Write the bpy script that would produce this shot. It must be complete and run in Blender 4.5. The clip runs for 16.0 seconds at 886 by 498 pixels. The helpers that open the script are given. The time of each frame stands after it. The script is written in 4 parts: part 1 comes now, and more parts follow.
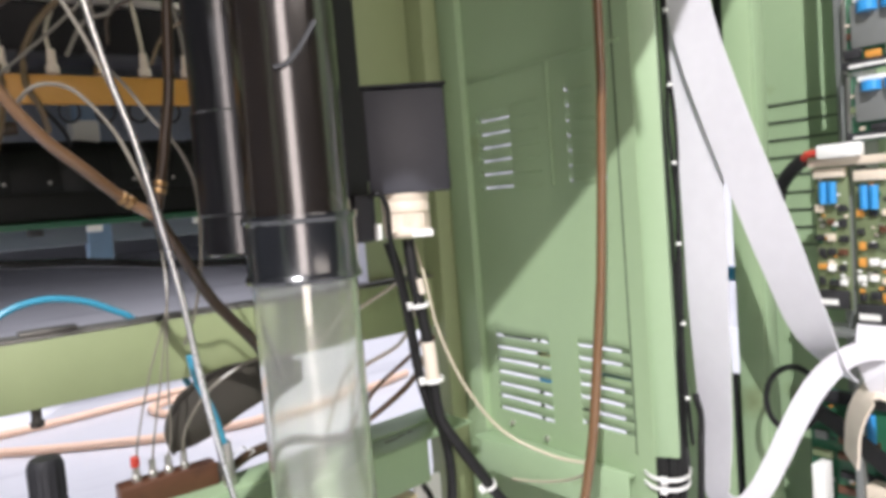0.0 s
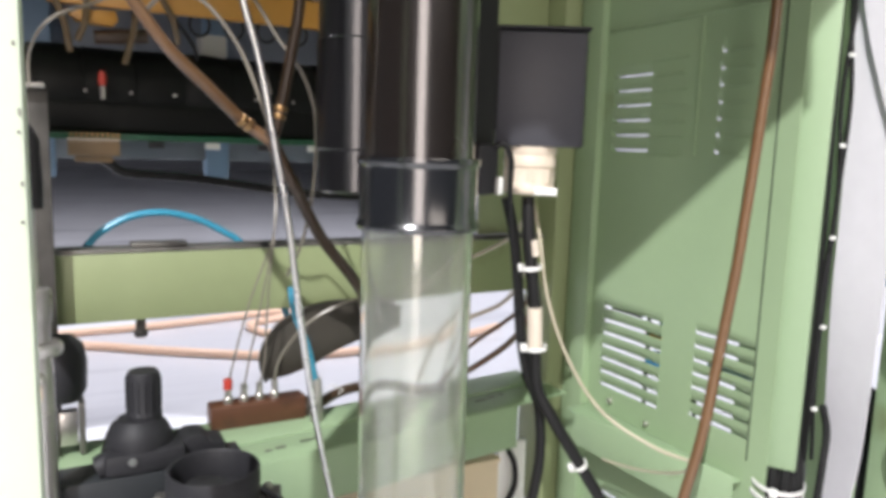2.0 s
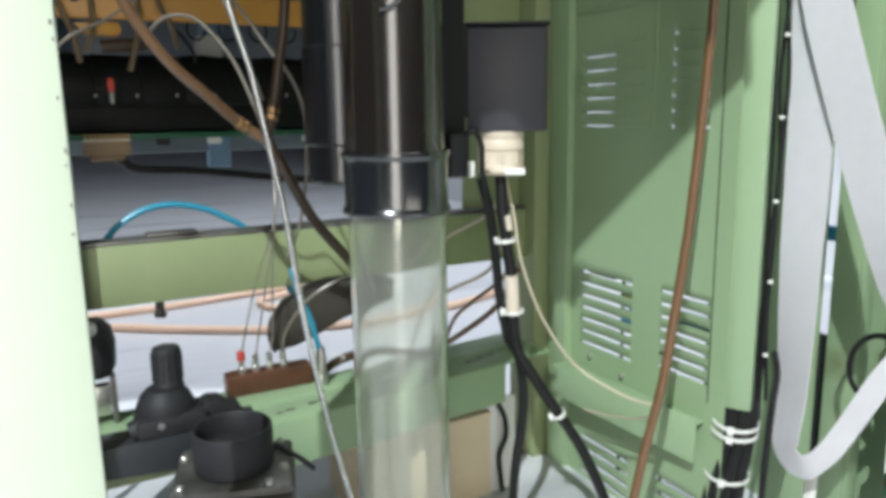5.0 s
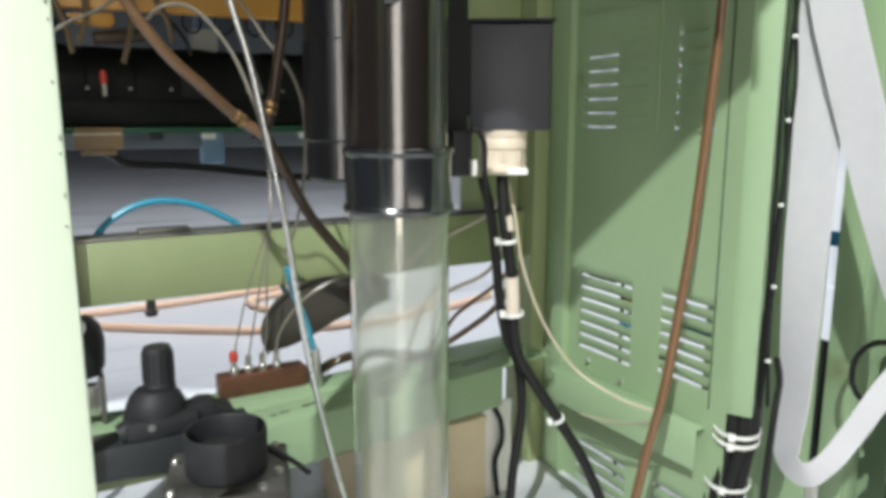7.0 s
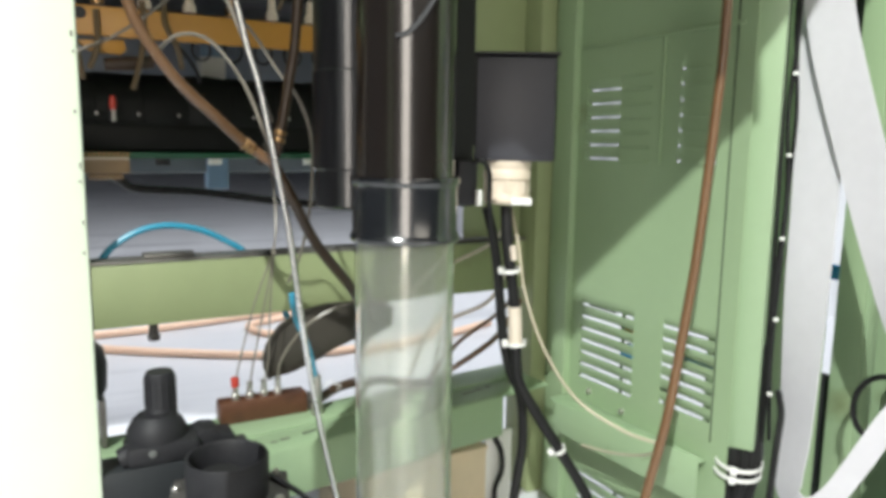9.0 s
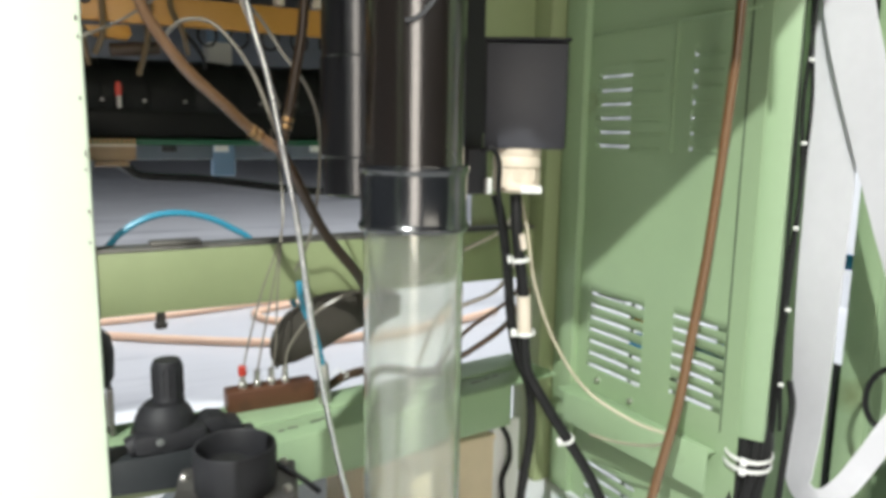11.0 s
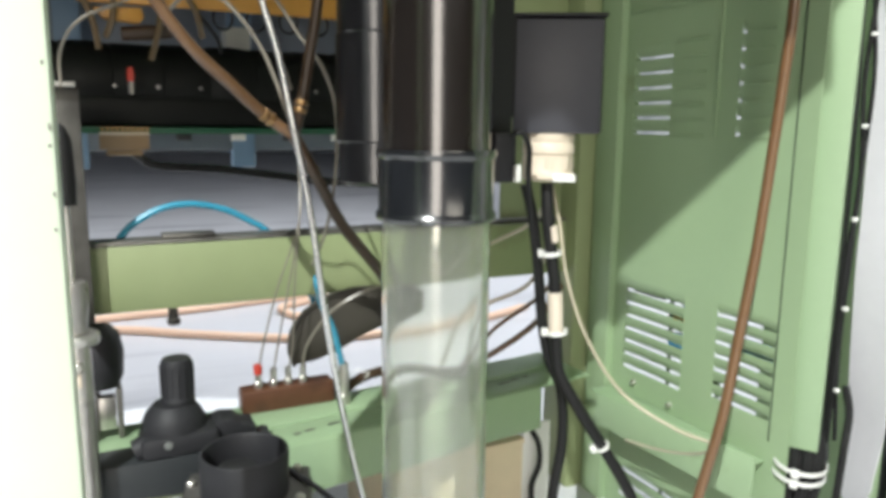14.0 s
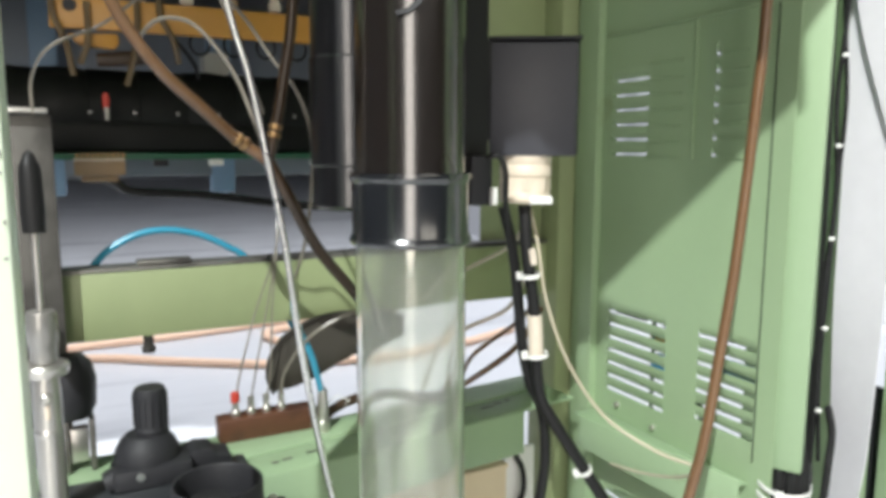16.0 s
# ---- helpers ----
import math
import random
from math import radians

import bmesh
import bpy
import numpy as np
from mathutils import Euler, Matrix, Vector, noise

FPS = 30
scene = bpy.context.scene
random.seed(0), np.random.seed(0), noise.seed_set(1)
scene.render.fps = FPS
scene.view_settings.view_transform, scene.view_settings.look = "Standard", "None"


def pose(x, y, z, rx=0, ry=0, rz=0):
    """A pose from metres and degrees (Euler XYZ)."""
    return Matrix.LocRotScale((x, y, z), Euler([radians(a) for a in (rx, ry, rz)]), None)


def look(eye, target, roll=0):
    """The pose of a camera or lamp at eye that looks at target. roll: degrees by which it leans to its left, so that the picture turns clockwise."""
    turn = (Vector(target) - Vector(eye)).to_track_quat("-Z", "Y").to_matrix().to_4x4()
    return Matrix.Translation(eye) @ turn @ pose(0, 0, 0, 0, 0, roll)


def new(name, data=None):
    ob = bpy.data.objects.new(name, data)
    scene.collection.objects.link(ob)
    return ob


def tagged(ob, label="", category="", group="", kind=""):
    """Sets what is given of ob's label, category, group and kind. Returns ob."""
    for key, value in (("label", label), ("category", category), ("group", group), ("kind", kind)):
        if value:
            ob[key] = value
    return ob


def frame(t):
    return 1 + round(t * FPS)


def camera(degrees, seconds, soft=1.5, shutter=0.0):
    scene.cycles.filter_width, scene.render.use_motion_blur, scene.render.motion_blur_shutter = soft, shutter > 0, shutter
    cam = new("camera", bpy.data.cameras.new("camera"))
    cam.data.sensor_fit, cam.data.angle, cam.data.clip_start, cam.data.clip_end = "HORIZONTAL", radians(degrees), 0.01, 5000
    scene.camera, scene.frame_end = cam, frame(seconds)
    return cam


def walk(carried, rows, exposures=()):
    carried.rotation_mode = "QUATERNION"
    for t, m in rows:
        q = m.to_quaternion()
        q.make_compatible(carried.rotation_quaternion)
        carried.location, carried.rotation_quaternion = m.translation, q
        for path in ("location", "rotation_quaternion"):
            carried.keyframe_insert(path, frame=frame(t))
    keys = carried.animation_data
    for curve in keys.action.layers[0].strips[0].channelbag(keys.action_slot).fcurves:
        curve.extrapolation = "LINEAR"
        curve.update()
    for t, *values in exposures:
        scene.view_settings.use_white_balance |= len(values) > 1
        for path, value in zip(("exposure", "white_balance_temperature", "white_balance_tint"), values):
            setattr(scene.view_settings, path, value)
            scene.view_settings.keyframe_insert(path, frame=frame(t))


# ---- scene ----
cam = camera(62.9, 16.0, soft=4.2, shutter=0.5)
PATH = [
    (0, (0.217, 0.401, 0.536), (1.399, 2.008, 0.395), -4.6),
    (0.5, (0.219, 0.415, 0.536), (1.371, 2.045, 0.408), -3.2),
    (1, (0.241, 0.438, 0.535), (1.27, 2.133, 0.269), -2.0),
    (1.5, (0.241, 0.438, 0.537), (1.242, 2.149, 0.274), -0.7),
    (2, (0.231, 0.454, 0.541), (1.173, 2.197, 0.262), 1.8),
    (2.5, (0.244, 0.445, 0.541), (1.086, 2.242, 0.293), 0.6),
    (3, (0.248, 0.451, 0.528), (1.088, 2.258, 0.363), -0.5),
    (3.5, (0.227, 0.47, 0.535), (1.043, 2.276, 0.263), 1.8),
    (4, (0.227, 0.468, 0.534), (1.098, 2.247, 0.261), 2.1),
    (4.5, (0.235, 0.411, 0.546), (1.179, 2.137, 0.189), 0.3),
    (5, (0.216, 0.366, 0.565), (1.132, 2.105, 0.198), -0.9),
    (7.5, (0.211, 0.389, 0.559), (1.166, 2.11, 0.203), 0.3),
    (8, (0.208, 0.389, 0.561), (1.166, 2.115, 0.244), 0.5),
    (8.5, (0.206, 0.388, 0.563), (1.159, 2.12, 0.259), 0.7),
    (9, (0.204, 0.386, 0.563), (1.159, 2.119, 0.274), 0.8),
    (9.5, (0.201, 0.391, 0.564), (1.141, 2.129, 0.255), 1.2),
    (12, (0.214, 0.399, 0.562), (1.145, 2.138, 0.232), 0.4),
    (12.5, (0.221, 0.421, 0.555), (1.034, 2.229, 0.294), -1.0),
    (13, (0.227, 0.435, 0.554), (1.065, 2.218, 0.211), 0.1),
    (13.5, (0.231, 0.438, 0.554), (1.082, 2.214, 0.203), 0.6),
    (14, (0.234, 0.439, 0.552), (1.099, 2.21, 0.214), 0.6),
    (14.5, (0.236, 0.44, 0.552), (1.105, 2.21, 0.218), 0.5),
    (15, (0.238, 0.435, 0.553), (1.118, 2.202, 0.234), 0.4),
    (15.5, (0.238, 0.445, 0.552), (1.122, 2.209, 0.228), 1.0),
    (16, (0.247, 0.439, 0.552), (1.144, 2.206, 0.276), 0.1),
]
walk(cam, [(t, look(eye, target, roll)) for t, eye, target, roll in PATH],
     [(0, 0.12, 6400, 21), (1, 0.08, 6420, 20), (2, 0.05, 6420, 19), (3, 0.0, 6450, 14), (3.5, -0.04, 6400, 12), (4, -0.18, 6300, 10), (4.5, -0.2, 6180, 9), (5, -0.24, 6150, 9),
      (7.5, -0.18, 6420, 10), (8.5, -0.05, 6450, 10), (12, 0.0, 6480, 10), (14, 0.03, 6430, 10), (16, 0.05, 6380, 11)])

# ---- world and lights ----
world = bpy.data.worlds.new("hall_air")
scene.world = world
world.use_nodes = True
world.node_tree.nodes["Background"].inputs["Color"].default_value = (0.75, 0.8, 0.9, 1)
world.node_tree.nodes["Background"].inputs["Strength"].default_value = 0.012


def lamp(name, kind, m, energy, color, size=0.1, size_y=None):
    data = bpy.data.lights.new(name, kind)
    data.energy, data.color = energy, color
    if kind == "AREA":
        data.shape, data.size, data.size_y = "RECTANGLE", size, size_y or size
    else:
        data.shadow_soft_size = size
    ob = new(name, data)
    ob.matrix_world = m
    return ob


# key lamp high in front of the cabinet; the area lights are added fill
key = lamp("high_bay_light", "SPOT", look((-2.2, -1.9, 4.42), (0.6, 1.0, 0.42)), 1830, (0.97, 1.0, 0.97), 0.03)
key.data.spot_size, key.data.spot_blend = radians(30), 0.3
# added tall strip that makes the upright highlight on the suction tube
lamp("tall_highlight_fill", "AREA", look((-0.62, -1.4, 1.0), (0.5, 1.0, 0.6)), 30, (1.0, 0.92, 0.82), 0.75, 2.0)
# added front fill for the cross beam
lamp("front_beam_fill", "AREA", look((1.1, -1.7, 1.75), (0.5, 1.3, 0.4)), 8, (1.0, 0.93, 0.8), 1.6, 0.5)
# added fill that whitens the near floor behind the beam
lamp("rear_floor_fill", "AREA", pose(0.6, 2.7, 3.3), 106, (0.95, 0.97, 1.0), 3.0, 0.6)
# added to brighten what shows through the louver slits
lamp("louver_slit_fill", "AREA", pose(1.75, 1.5, 3.2), 50, (0.95, 0.98, 1.0), 0.6, 2.4)


# ---- materials ----
def mat(name, color, rough=0.5, metal=0.0, vary=0.12, scale=30.0, bump=0.08, dirt=None, dirt_at=0.62, random_per=0.0):
    """Colour with fine grain and broad stains, gloss variation and a fine relief."""
    m = bpy.data.materials.new(name)
    m.use_nodes = True
    nt = m.node_tree
    b = nt.nodes["Principled BSDF"]
    geo = nt.nodes.new("ShaderNodeTexCoord")
    n1, n2 = nt.nodes.new("ShaderNodeTexNoise"), nt.nodes.new("ShaderNodeTexNoise")
    n1.inputs["Scale"].default_value, n1.inputs["Detail"].default_value = scale * 6, 4
    n2.inputs["Scale"].default_value, n2.inputs["Detail"].default_value = scale * 0.35, 5
    for n in (n1, n2):
        nt.links.new(geo.outputs["Object"], n.inputs["Vector"])
    mix = nt.nodes.new("ShaderNodeMix")
    mix.data_type = "RGBA"
    dark = tuple(c * (1 - vary) for c in color)
    light = tuple(min(1, c * (1 + vary * 0.7)) for c in color)
    mix.inputs[6].default_value, mix.inputs[7].default_value = (*dark, 1), (*light, 1)
    add = nt.nodes.new("ShaderNodeMath")
    add.operation = "ADD"
    half = nt.nodes.new("ShaderNodeMath")
    half.operation = "MULTIPLY"
    half.inputs[1].default_value = 0.5
    nt.links.new(n1.outputs["Fac"], add.inputs[0])
    nt.links.new(n2.outputs["Fac"], add.inputs[1])
    nt.links.new(add.outputs[0], half.inputs[0])
    nt.links.new(half.outputs[0], mix.inputs[0])
    out = mix.outputs[2]
    if dirt:
        ramp = nt.nodes.new("ShaderNodeValToRGB")
        ramp.color_ramp.elements[0].position, ramp.color_ramp.elements[1].position = dirt_at, dirt_at + 0.14
        n3 = nt.nodes.new("ShaderNodeTexNoise")
        n3.inputs["Scale"].default_value, n3.inputs["Detail"].default_value = scale * 0.8, 8
        nt.links.new(geo.outputs["Object"], n3.inputs["Vector"])
        nt.links.new(n3.outputs["Fac"], ramp.inputs[0])
        m2 = nt.nodes.new("ShaderNodeMix")
        m2.data_type = "RGBA"
        m2.inputs[7].default_value = (*dirt, 1)
        nt.links.new(ramp.outputs[0], m2.inputs[0])
        nt.links.new(out, m2.inputs[6])
        out = m2.outputs[2]
    if random_per:
        info = nt.nodes.new("ShaderNodeObjectInfo")
        hsv = nt.nodes.new("ShaderNodeHueSaturation")
        rng = nt.nodes.new("ShaderNodeMapRange")
        rng.inputs[3].default_value, rng.inputs[4].default_value = 1 - random_per, 1 + random_per
        nt.links.new(info.outputs["Random"], rng.inputs[0])
        nt.links.new(rng.outputs[0], hsv.inputs["Value"])
        nt.links.new(out, hsv.inputs["Color"])
        out = hsv.outputs[0]
    nt.links.new(out, b.inputs["Base Color"])
    b.inputs["Metallic"].default_value = metal
    rr = nt.nodes.new("ShaderNodeMapRange")
    rr.inputs[3].default_value, rr.inputs[4].default_value = max(0.03, rough - 0.08), min(1, rough + 0.1)
    nt.links.new(n2.outputs["Fac"], rr.inputs[0])
    nt.links.new(rr.outputs[0], b.inputs["Roughness"])
    bp = nt.nodes.new("ShaderNodeBump")
    bp.inputs["Strength"].default_value, bp.inputs["Distance"].default_value = bump, 0.002
    nt.links.new(n1.outputs["Fac"], bp.inputs["Height"])
    nt.links.new(bp.outputs[0], b.inputs["Normal"])
    return m


def glossy(m, rough=0.17, weight=1.0, ior=1.78, level=0.5):
    b = m.node_tree.nodes["Principled BSDF"]
    b.inputs["Specular IOR Level"].default_value, b.inputs["Coat IOR"].default_value = level, ior
    b.inputs["Coat Weight"].default_value, b.inputs["Coat Roughness"].default_value = weight, rough
    return m


GREEN = mat("green_machine_paint", (0.298, 0.41, 0.24), 0.42, vary=0.07, scale=9, bump=0.04, dirt=(0.17, 0.2, 0.09), dirt_at=0.66)
GREEN_RAIL = mat("green_rail_paint", (0.295, 0.41, 0.245), 0.4, vary=0.07, scale=12, bump=0.04, dirt=(0.1, 0.09, 0.04), dirt_at=0.69)
# machine green paled so the front post reads overexposed
LIT_GREEN = mat("lit_green_paint", (0.7, 0.79, 0.63), 0.38, vary=0.05, scale=8, bump=0.03, dirt=(0.25, 0.28, 0.18), dirt_at=0.76)
BLACK = glossy(mat("black_gloss_plastic", (0.009, 0.01, 0.012), 0.24, vary=0.3, scale=25, bump=0.03))
SMOKED = glossy(mat("smoked_brown_plastic", (0.009, 0.006, 0.004), 0.24, vary=0.35, scale=12, bump=0.02))
MATT = mat("matt_black_plastic", (0.023, 0.023, 0.026), 0.55, vary=0.2, scale=40, bump=0.1)
LID = mat("grey_black_lid", (0.04, 0.041, 0.05), 0.5, vary=0.2, scale=20, bump=0.1)
RUBBER = mat("black_cable_jacket", (0.014, 0.014, 0.014), 0.45, vary=0.2, scale=60, bump=0.08)
BEIGE = mat("beige_nylon", (0.68, 0.59, 0.47), 0.4, vary=0.06, scale=30, bump=0.03)
WHITE = mat("white_nylon", (0.8, 0.8, 0.76), 0.4, vary=0.05, scale=40, bump=0.03)
STEEL = mat("worn_steel", (0.62, 0.6, 0.56), 0.32, 0.9, vary=0.15, scale=40, bump=0.08)
SHEATH = mat("bright_steel_sheath", (0.78, 0.78, 0.77), 0.25, 1.0, vary=0.1, scale=60, bump=0.05)
TAN_WIRE = mat("tan_wire_plastic", (0.5, 0.45, 0.33), 0.4, vary=0.12, scale=30, bump=0.05)
DARKSTEEL = mat("dark_stained_steel", (0.2, 0.19, 0.17), 0.45, 0.5, vary=0.35, scale=14, bump=0.15, dirt=(0.06, 0.055, 0.05), dirt_at=0.5)
BROWN = glossy(mat("brown_hose", (0.155, 0.08, 0.034), 0.35, vary=0.35, scale=14, bump=0.03), 0.24, 0.5, 1.5)
BROWN_DARK = mat("dark_brown_hose", (0.05, 0.03, 0.017), 0.33, vary=0.3, scale=14, bump=0.04)
BRASS = mat("brass", (0.42, 0.26, 0.12), 0.3, 0.9, vary=0.15, scale=50, bump=0.05)
CLEAR = mat("milky_thin_tube", (0.21, 0.19, 0.155), 0.3, vary=0.12, scale=60, bump=0.02)
GREYWIRE = mat("grey_wire", (0.34, 0.33, 0.31), 0.3, 0.6, vary=0.12, scale=60, bump=0.04)
CREAM = mat("cream_cable", (0.68, 0.6, 0.49), 0.45, vary=0.1, scale=40, bump=0.03)
BLUE = mat("blue_air_hose", (0.04, 0.3, 0.45), 0.36, vary=0.1, scale=40, bump=0.02)
ORANGE = mat("orange_painted_bar", (0.52, 0.26, 0.045), 0.42, vary=0.15, scale=20, bump=0.05, dirt=(0.12, 0.05, 0.02), dirt_at=0.62)
CABLE_ORANGE = mat("orange_cable", (0.95, 0.66, 0.48), 0.5, vary=0.1, scale=20, bump=0.03)
RUST = mat("brown_anodised_block", (0.13, 0.055, 0.03), 0.45, 0.2, vary=0.4, scale=18, bump=0.1, dirt=(0.03, 0.02, 0.015), dirt_at=0.55)
PCB = mat("green_circuit_board", (0.02, 0.12, 0.06), 0.4, vary=0.4, scale=60, bump=0.1, dirt=(0.25, 0.28, 0.2), dirt_at=0.66)
PCB_PALE = mat("olive_circuit_board", (0.16, 0.2, 0.1), 0.45, vary=0.35, scale=70, bump=0.1, dirt=(0.5, 0.48, 0.35), dirt_at=0.64)
CHIP = mat("black_chip", (0.03, 0.03, 0.032), 0.5, vary=0.2, scale=60)
CAP_BLUE = mat("blue_capacitor", (0.03, 0.27, 0.6), 0.35, vary=0.1, scale=60)
AMBER = mat("amber_part", (0.65, 0.3, 0.06), 0.4, vary=0.15, scale=60)
# darker, yellower green for the beam, corner post, back wall and stub front
BEAM = mat("olive_green_paint", (0.275, 0.325, 0.165), 0.45, vary=0.1, scale=7, bump=0.05, dirt=(0.15, 0.16, 0.07), dirt_at=0.63)
PLATE = mat("oily_mottled_steel", (0.115, 0.11, 0.1), 0.4, 0.35, vary=0.55, scale=11, bump=0.15, dirt=(0.035, 0.033, 0.03), dirt_at=0.48)
LEVER = mat("dark_brown_moulding", (0.045, 0.04, 0.031), 0.5, vary=0.2, scale=20, bump=0.1)
TERMINAL = mat("brown_terminal_plastic", (0.3, 0.2, 0.11), 0.45, vary=0.2, scale=40, bump=0.05)
BARGREY = mat("black_grey_painted_bar", (0.03, 0.034, 0.037), 0.5, vary=0.2, scale=16, bump=0.08, dirt=(0.06, 0.065, 0.065), dirt_at=0.6)
TAN_TUBE = mat("yellowed_tube_plastic", (0.13, 0.09, 0.045), 0.35, vary=0.2, scale=30, bump=0.03)
SLATE = mat("slate_grey_panel", (0.21, 0.24, 0.275), 0.5, vary=0.15, scale=6, bump=0.05, dirt=(0.1, 0.11, 0.12), dirt_at=0.6)
ROLLER = mat("black_roller_rubber", (0.006, 0.007, 0.006), 0.5, vary=0.3, scale=20, bump=0.15)
SLEEVE = glossy(mat("black_satin_plastic", (0.011, 0.011, 0.013), 0.3, vary=0.4, scale=25, bump=0.06), 0.2, 0.7, 1.55)
RED = mat("red_plastic", (0.5, 0.05, 0.03), 0.4, vary=0.1, scale=50)
RIBBON = mat("grey_ribbon_cable", (0.68, 0.67, 0.7), 0.45, vary=0.12, scale=11, bump=0.07, dirt=(0.42, 0.4, 0.38), dirt_at=0.72)
FLOOR = mat("white_epoxy_floor", (0.66, 0.67, 0.7), 0.3, vary=0.1, scale=1.2, bump=0.03, dirt=(0.4, 0.41, 0.44), dirt_at=0.55)
HALL = mat("grey_hall_wall", (0.36, 0.38, 0.41), 0.7, vary=0.15, scale=0.8)
GREYPOST = mat("grey_steel_post", (0.2, 0.21, 0.2), 0.45, 0.2, vary=0.15, scale=14)
BLUEGREY = mat("blue_grey_paint", (0.22, 0.34, 0.48), 0.5, vary=0.12, scale=8)
for plain, level in ((RUBBER, 0.25), (ROLLER, 0.2), (MATT, 0.35), (CHIP, 0.3)):
    plain.node_tree.nodes["Principled BSDF"].inputs["Specular IOR Level"].default_value = level


def streaky(m, stretch):
    """Draws the broad stains out along x."""
    nt = m.node_tree
    wide = nt.nodes.new("ShaderNodeMapping")
    wide.inputs["Scale"].default_value = stretch
    source = next(n for n in nt.nodes if n.type == "TEX_COORD")
    nt.links.new(source.outputs["Object"], wide.inputs["Vector"])
    for n in nt.nodes:
        if n.type == "TEX_NOISE":
            nt.links.new(wide.outputs[0], n.inputs["Vector"])


streaky(FLOOR, (0.8, 5.0, 1.0))
WOOD = mat("pale_plywood", (0.74, 0.62, 0.43), 0.6, vary=0.15, scale=10, bump=0.1)


def glass(name, color, rough):
    m = bpy.data.materials.new(name)
    m.use_nodes = True
    b = m.node_tree.nodes["Principled BSDF"]
    b.inputs["Base Color"].default_value = (*color, 1)
    b.inputs["Roughness"].default_value = rough
    b.inputs["IOR"].default_value = 1.45
    b.inputs["Transmission Weight"].default_value = 0.935
    b.inputs["Coat Weight"].default_value = 0.7
    b.inputs["Coat Roughness"].default_value = 0.12
    return m


TUBE = glass("clear_acrylic", (0.92, 0.94, 0.87), 0.07)


# ---- shape helpers ----
def box(bm, x0, x1, y0, y1, z0, z1, bevel=0.0015):
    m = Matrix.LocRotScale(((x0 + x1) / 2, (y0 + y1) / 2, (z0 + z1) / 2), None, (x1 - x0, y1 - y0, z1 - z0))
    made = bmesh.ops.create_cube(bm, size=1, matrix=m)
    if bevel:
        edges = list({e for v in made["verts"] for e in v.link_edges})
        bmesh.ops.bevel(bm, geom=edges, offset=bevel, segments=2, affect="EDGES", profile=0.5)
    return bm


def boxed(*size, bevel=0.0015):
    return box(bmesh.new(), *size, bevel=bevel)


def lathe(profile, at=(0, 0, 0), turn=None, steps=40, closed=False):
    """Turns (radius, height) points about the z axis."""
    bm = bmesh.new()
    m = Matrix.Translation(at) @ (turn or Matrix())
    rings = []
    for r, z in profile:
        rings.append([bm.verts.new(m @ Vector((r * math.cos(a), r * math.sin(a), z))) for a in (2 * math.pi * k / steps for k in range(steps))])
    pairs = list(zip(rings, rings[1:])) + ([(rings[-1], rings[0])] if closed else [])
    for a, b in pairs:
        for k in range(steps):
            bm.faces.new((a[k], a[(k + 1) % steps], b[(k + 1) % steps], b[k]))
    if not closed:
        bm.faces.new(rings[0][::-1])
        bm.faces.new(rings[-1])
    bmesh.ops.recalc_face_normals(bm, faces=bm.faces)
    return bm


def smooth_line(points, per=8):
    pts = [Vector(p) for p in points]
    pts = [pts[0] * 2 - pts[1], *pts, pts[-1] * 2 - pts[-2]]
    line = []
    for a, b, c, d in zip(pts, pts[1:], pts[2:], pts[3:]):
        for k in range(per):
            t = k / per
            line.append(0.5 * (2 * b + (c - a) * t + (2 * a - 5 * b + 4 * c - d) * t * t + (3 * b - a - 3 * c + d) * t ** 3))
    return line + [pts[-2]]


def sweep(points, radius, sides=10, per=8, flat=1.0, taper=None, first=None):
    """A round (or flattened) hose along a smooth line."""
    bm = bmesh.new()
    line = smooth_line(points, per) if per > 1 else [Vector(p) for p in points]
    up, rings = None, []
    for k, p in enumerate(line):
        way = (line[min(k + 1, len(line) - 1)] - line[max(k - 1, 0)]).normalized()
        if up is None:
            up = Vector(first) if first else way.orthogonal().normalized()
        up = (up - way * up.dot(way)).normalized()
        side = way.cross(up)
        r = radius * (taper(k / (len(line) - 1)) if taper else 1)
        rings.append([bm.verts.new(p + up * (r * math.cos(a)) + side * (r * flat * math.sin(a))) for a in (2 * math.pi * j / sides for j in range(sides))])
    for a, b in zip(rings, rings[1:]):
        for j in range(sides):
            bm.faces.new((a[j], a[(j + 1) % sides], b[(j + 1) % sides], b[j]))
    bm.faces.new(rings[0][::-1])
    bm.faces.new(rings[-1])
    bmesh.ops.recalc_face_normals(bm, faces=bm.faces)
    return bm


def strap(points, width, thick, across):
    """A flat band: its middle line and, at each point, the way across it."""
    bm = bmesh.new()
    line, ways = smooth_line(points, 8), smooth_line(across, 8)
    rings = []
    for k, p in enumerate(line):
        way = (line[min(k + 1, len(line) - 1)] - line[max(k - 1, 0)]).normalized()
        side = (ways[k] - way * ways[k].dot(way)).normalized()
        out = way.cross(side)
        wide = width(k / (len(line) - 1)) if callable(width) else width
        rings.append([bm.verts.new(p + side * (a * wide / 2) + out * (b * thick / 2)) for a, b in ((-1, -1), (1, -1), (1, 1), (-1, 1))])
    for a, b in zip(rings, rings[1:]):
        for j in range(4):
            bm.faces.new((a[j], a[(j + 1) % 4], b[(j + 1) % 4], b[j]))
    bm.faces.new(rings[0][::-1])
    bm.faces.new(rings[-1])
    bmesh.ops.recalc_face_normals(bm, faces=bm.faces)
    return bm


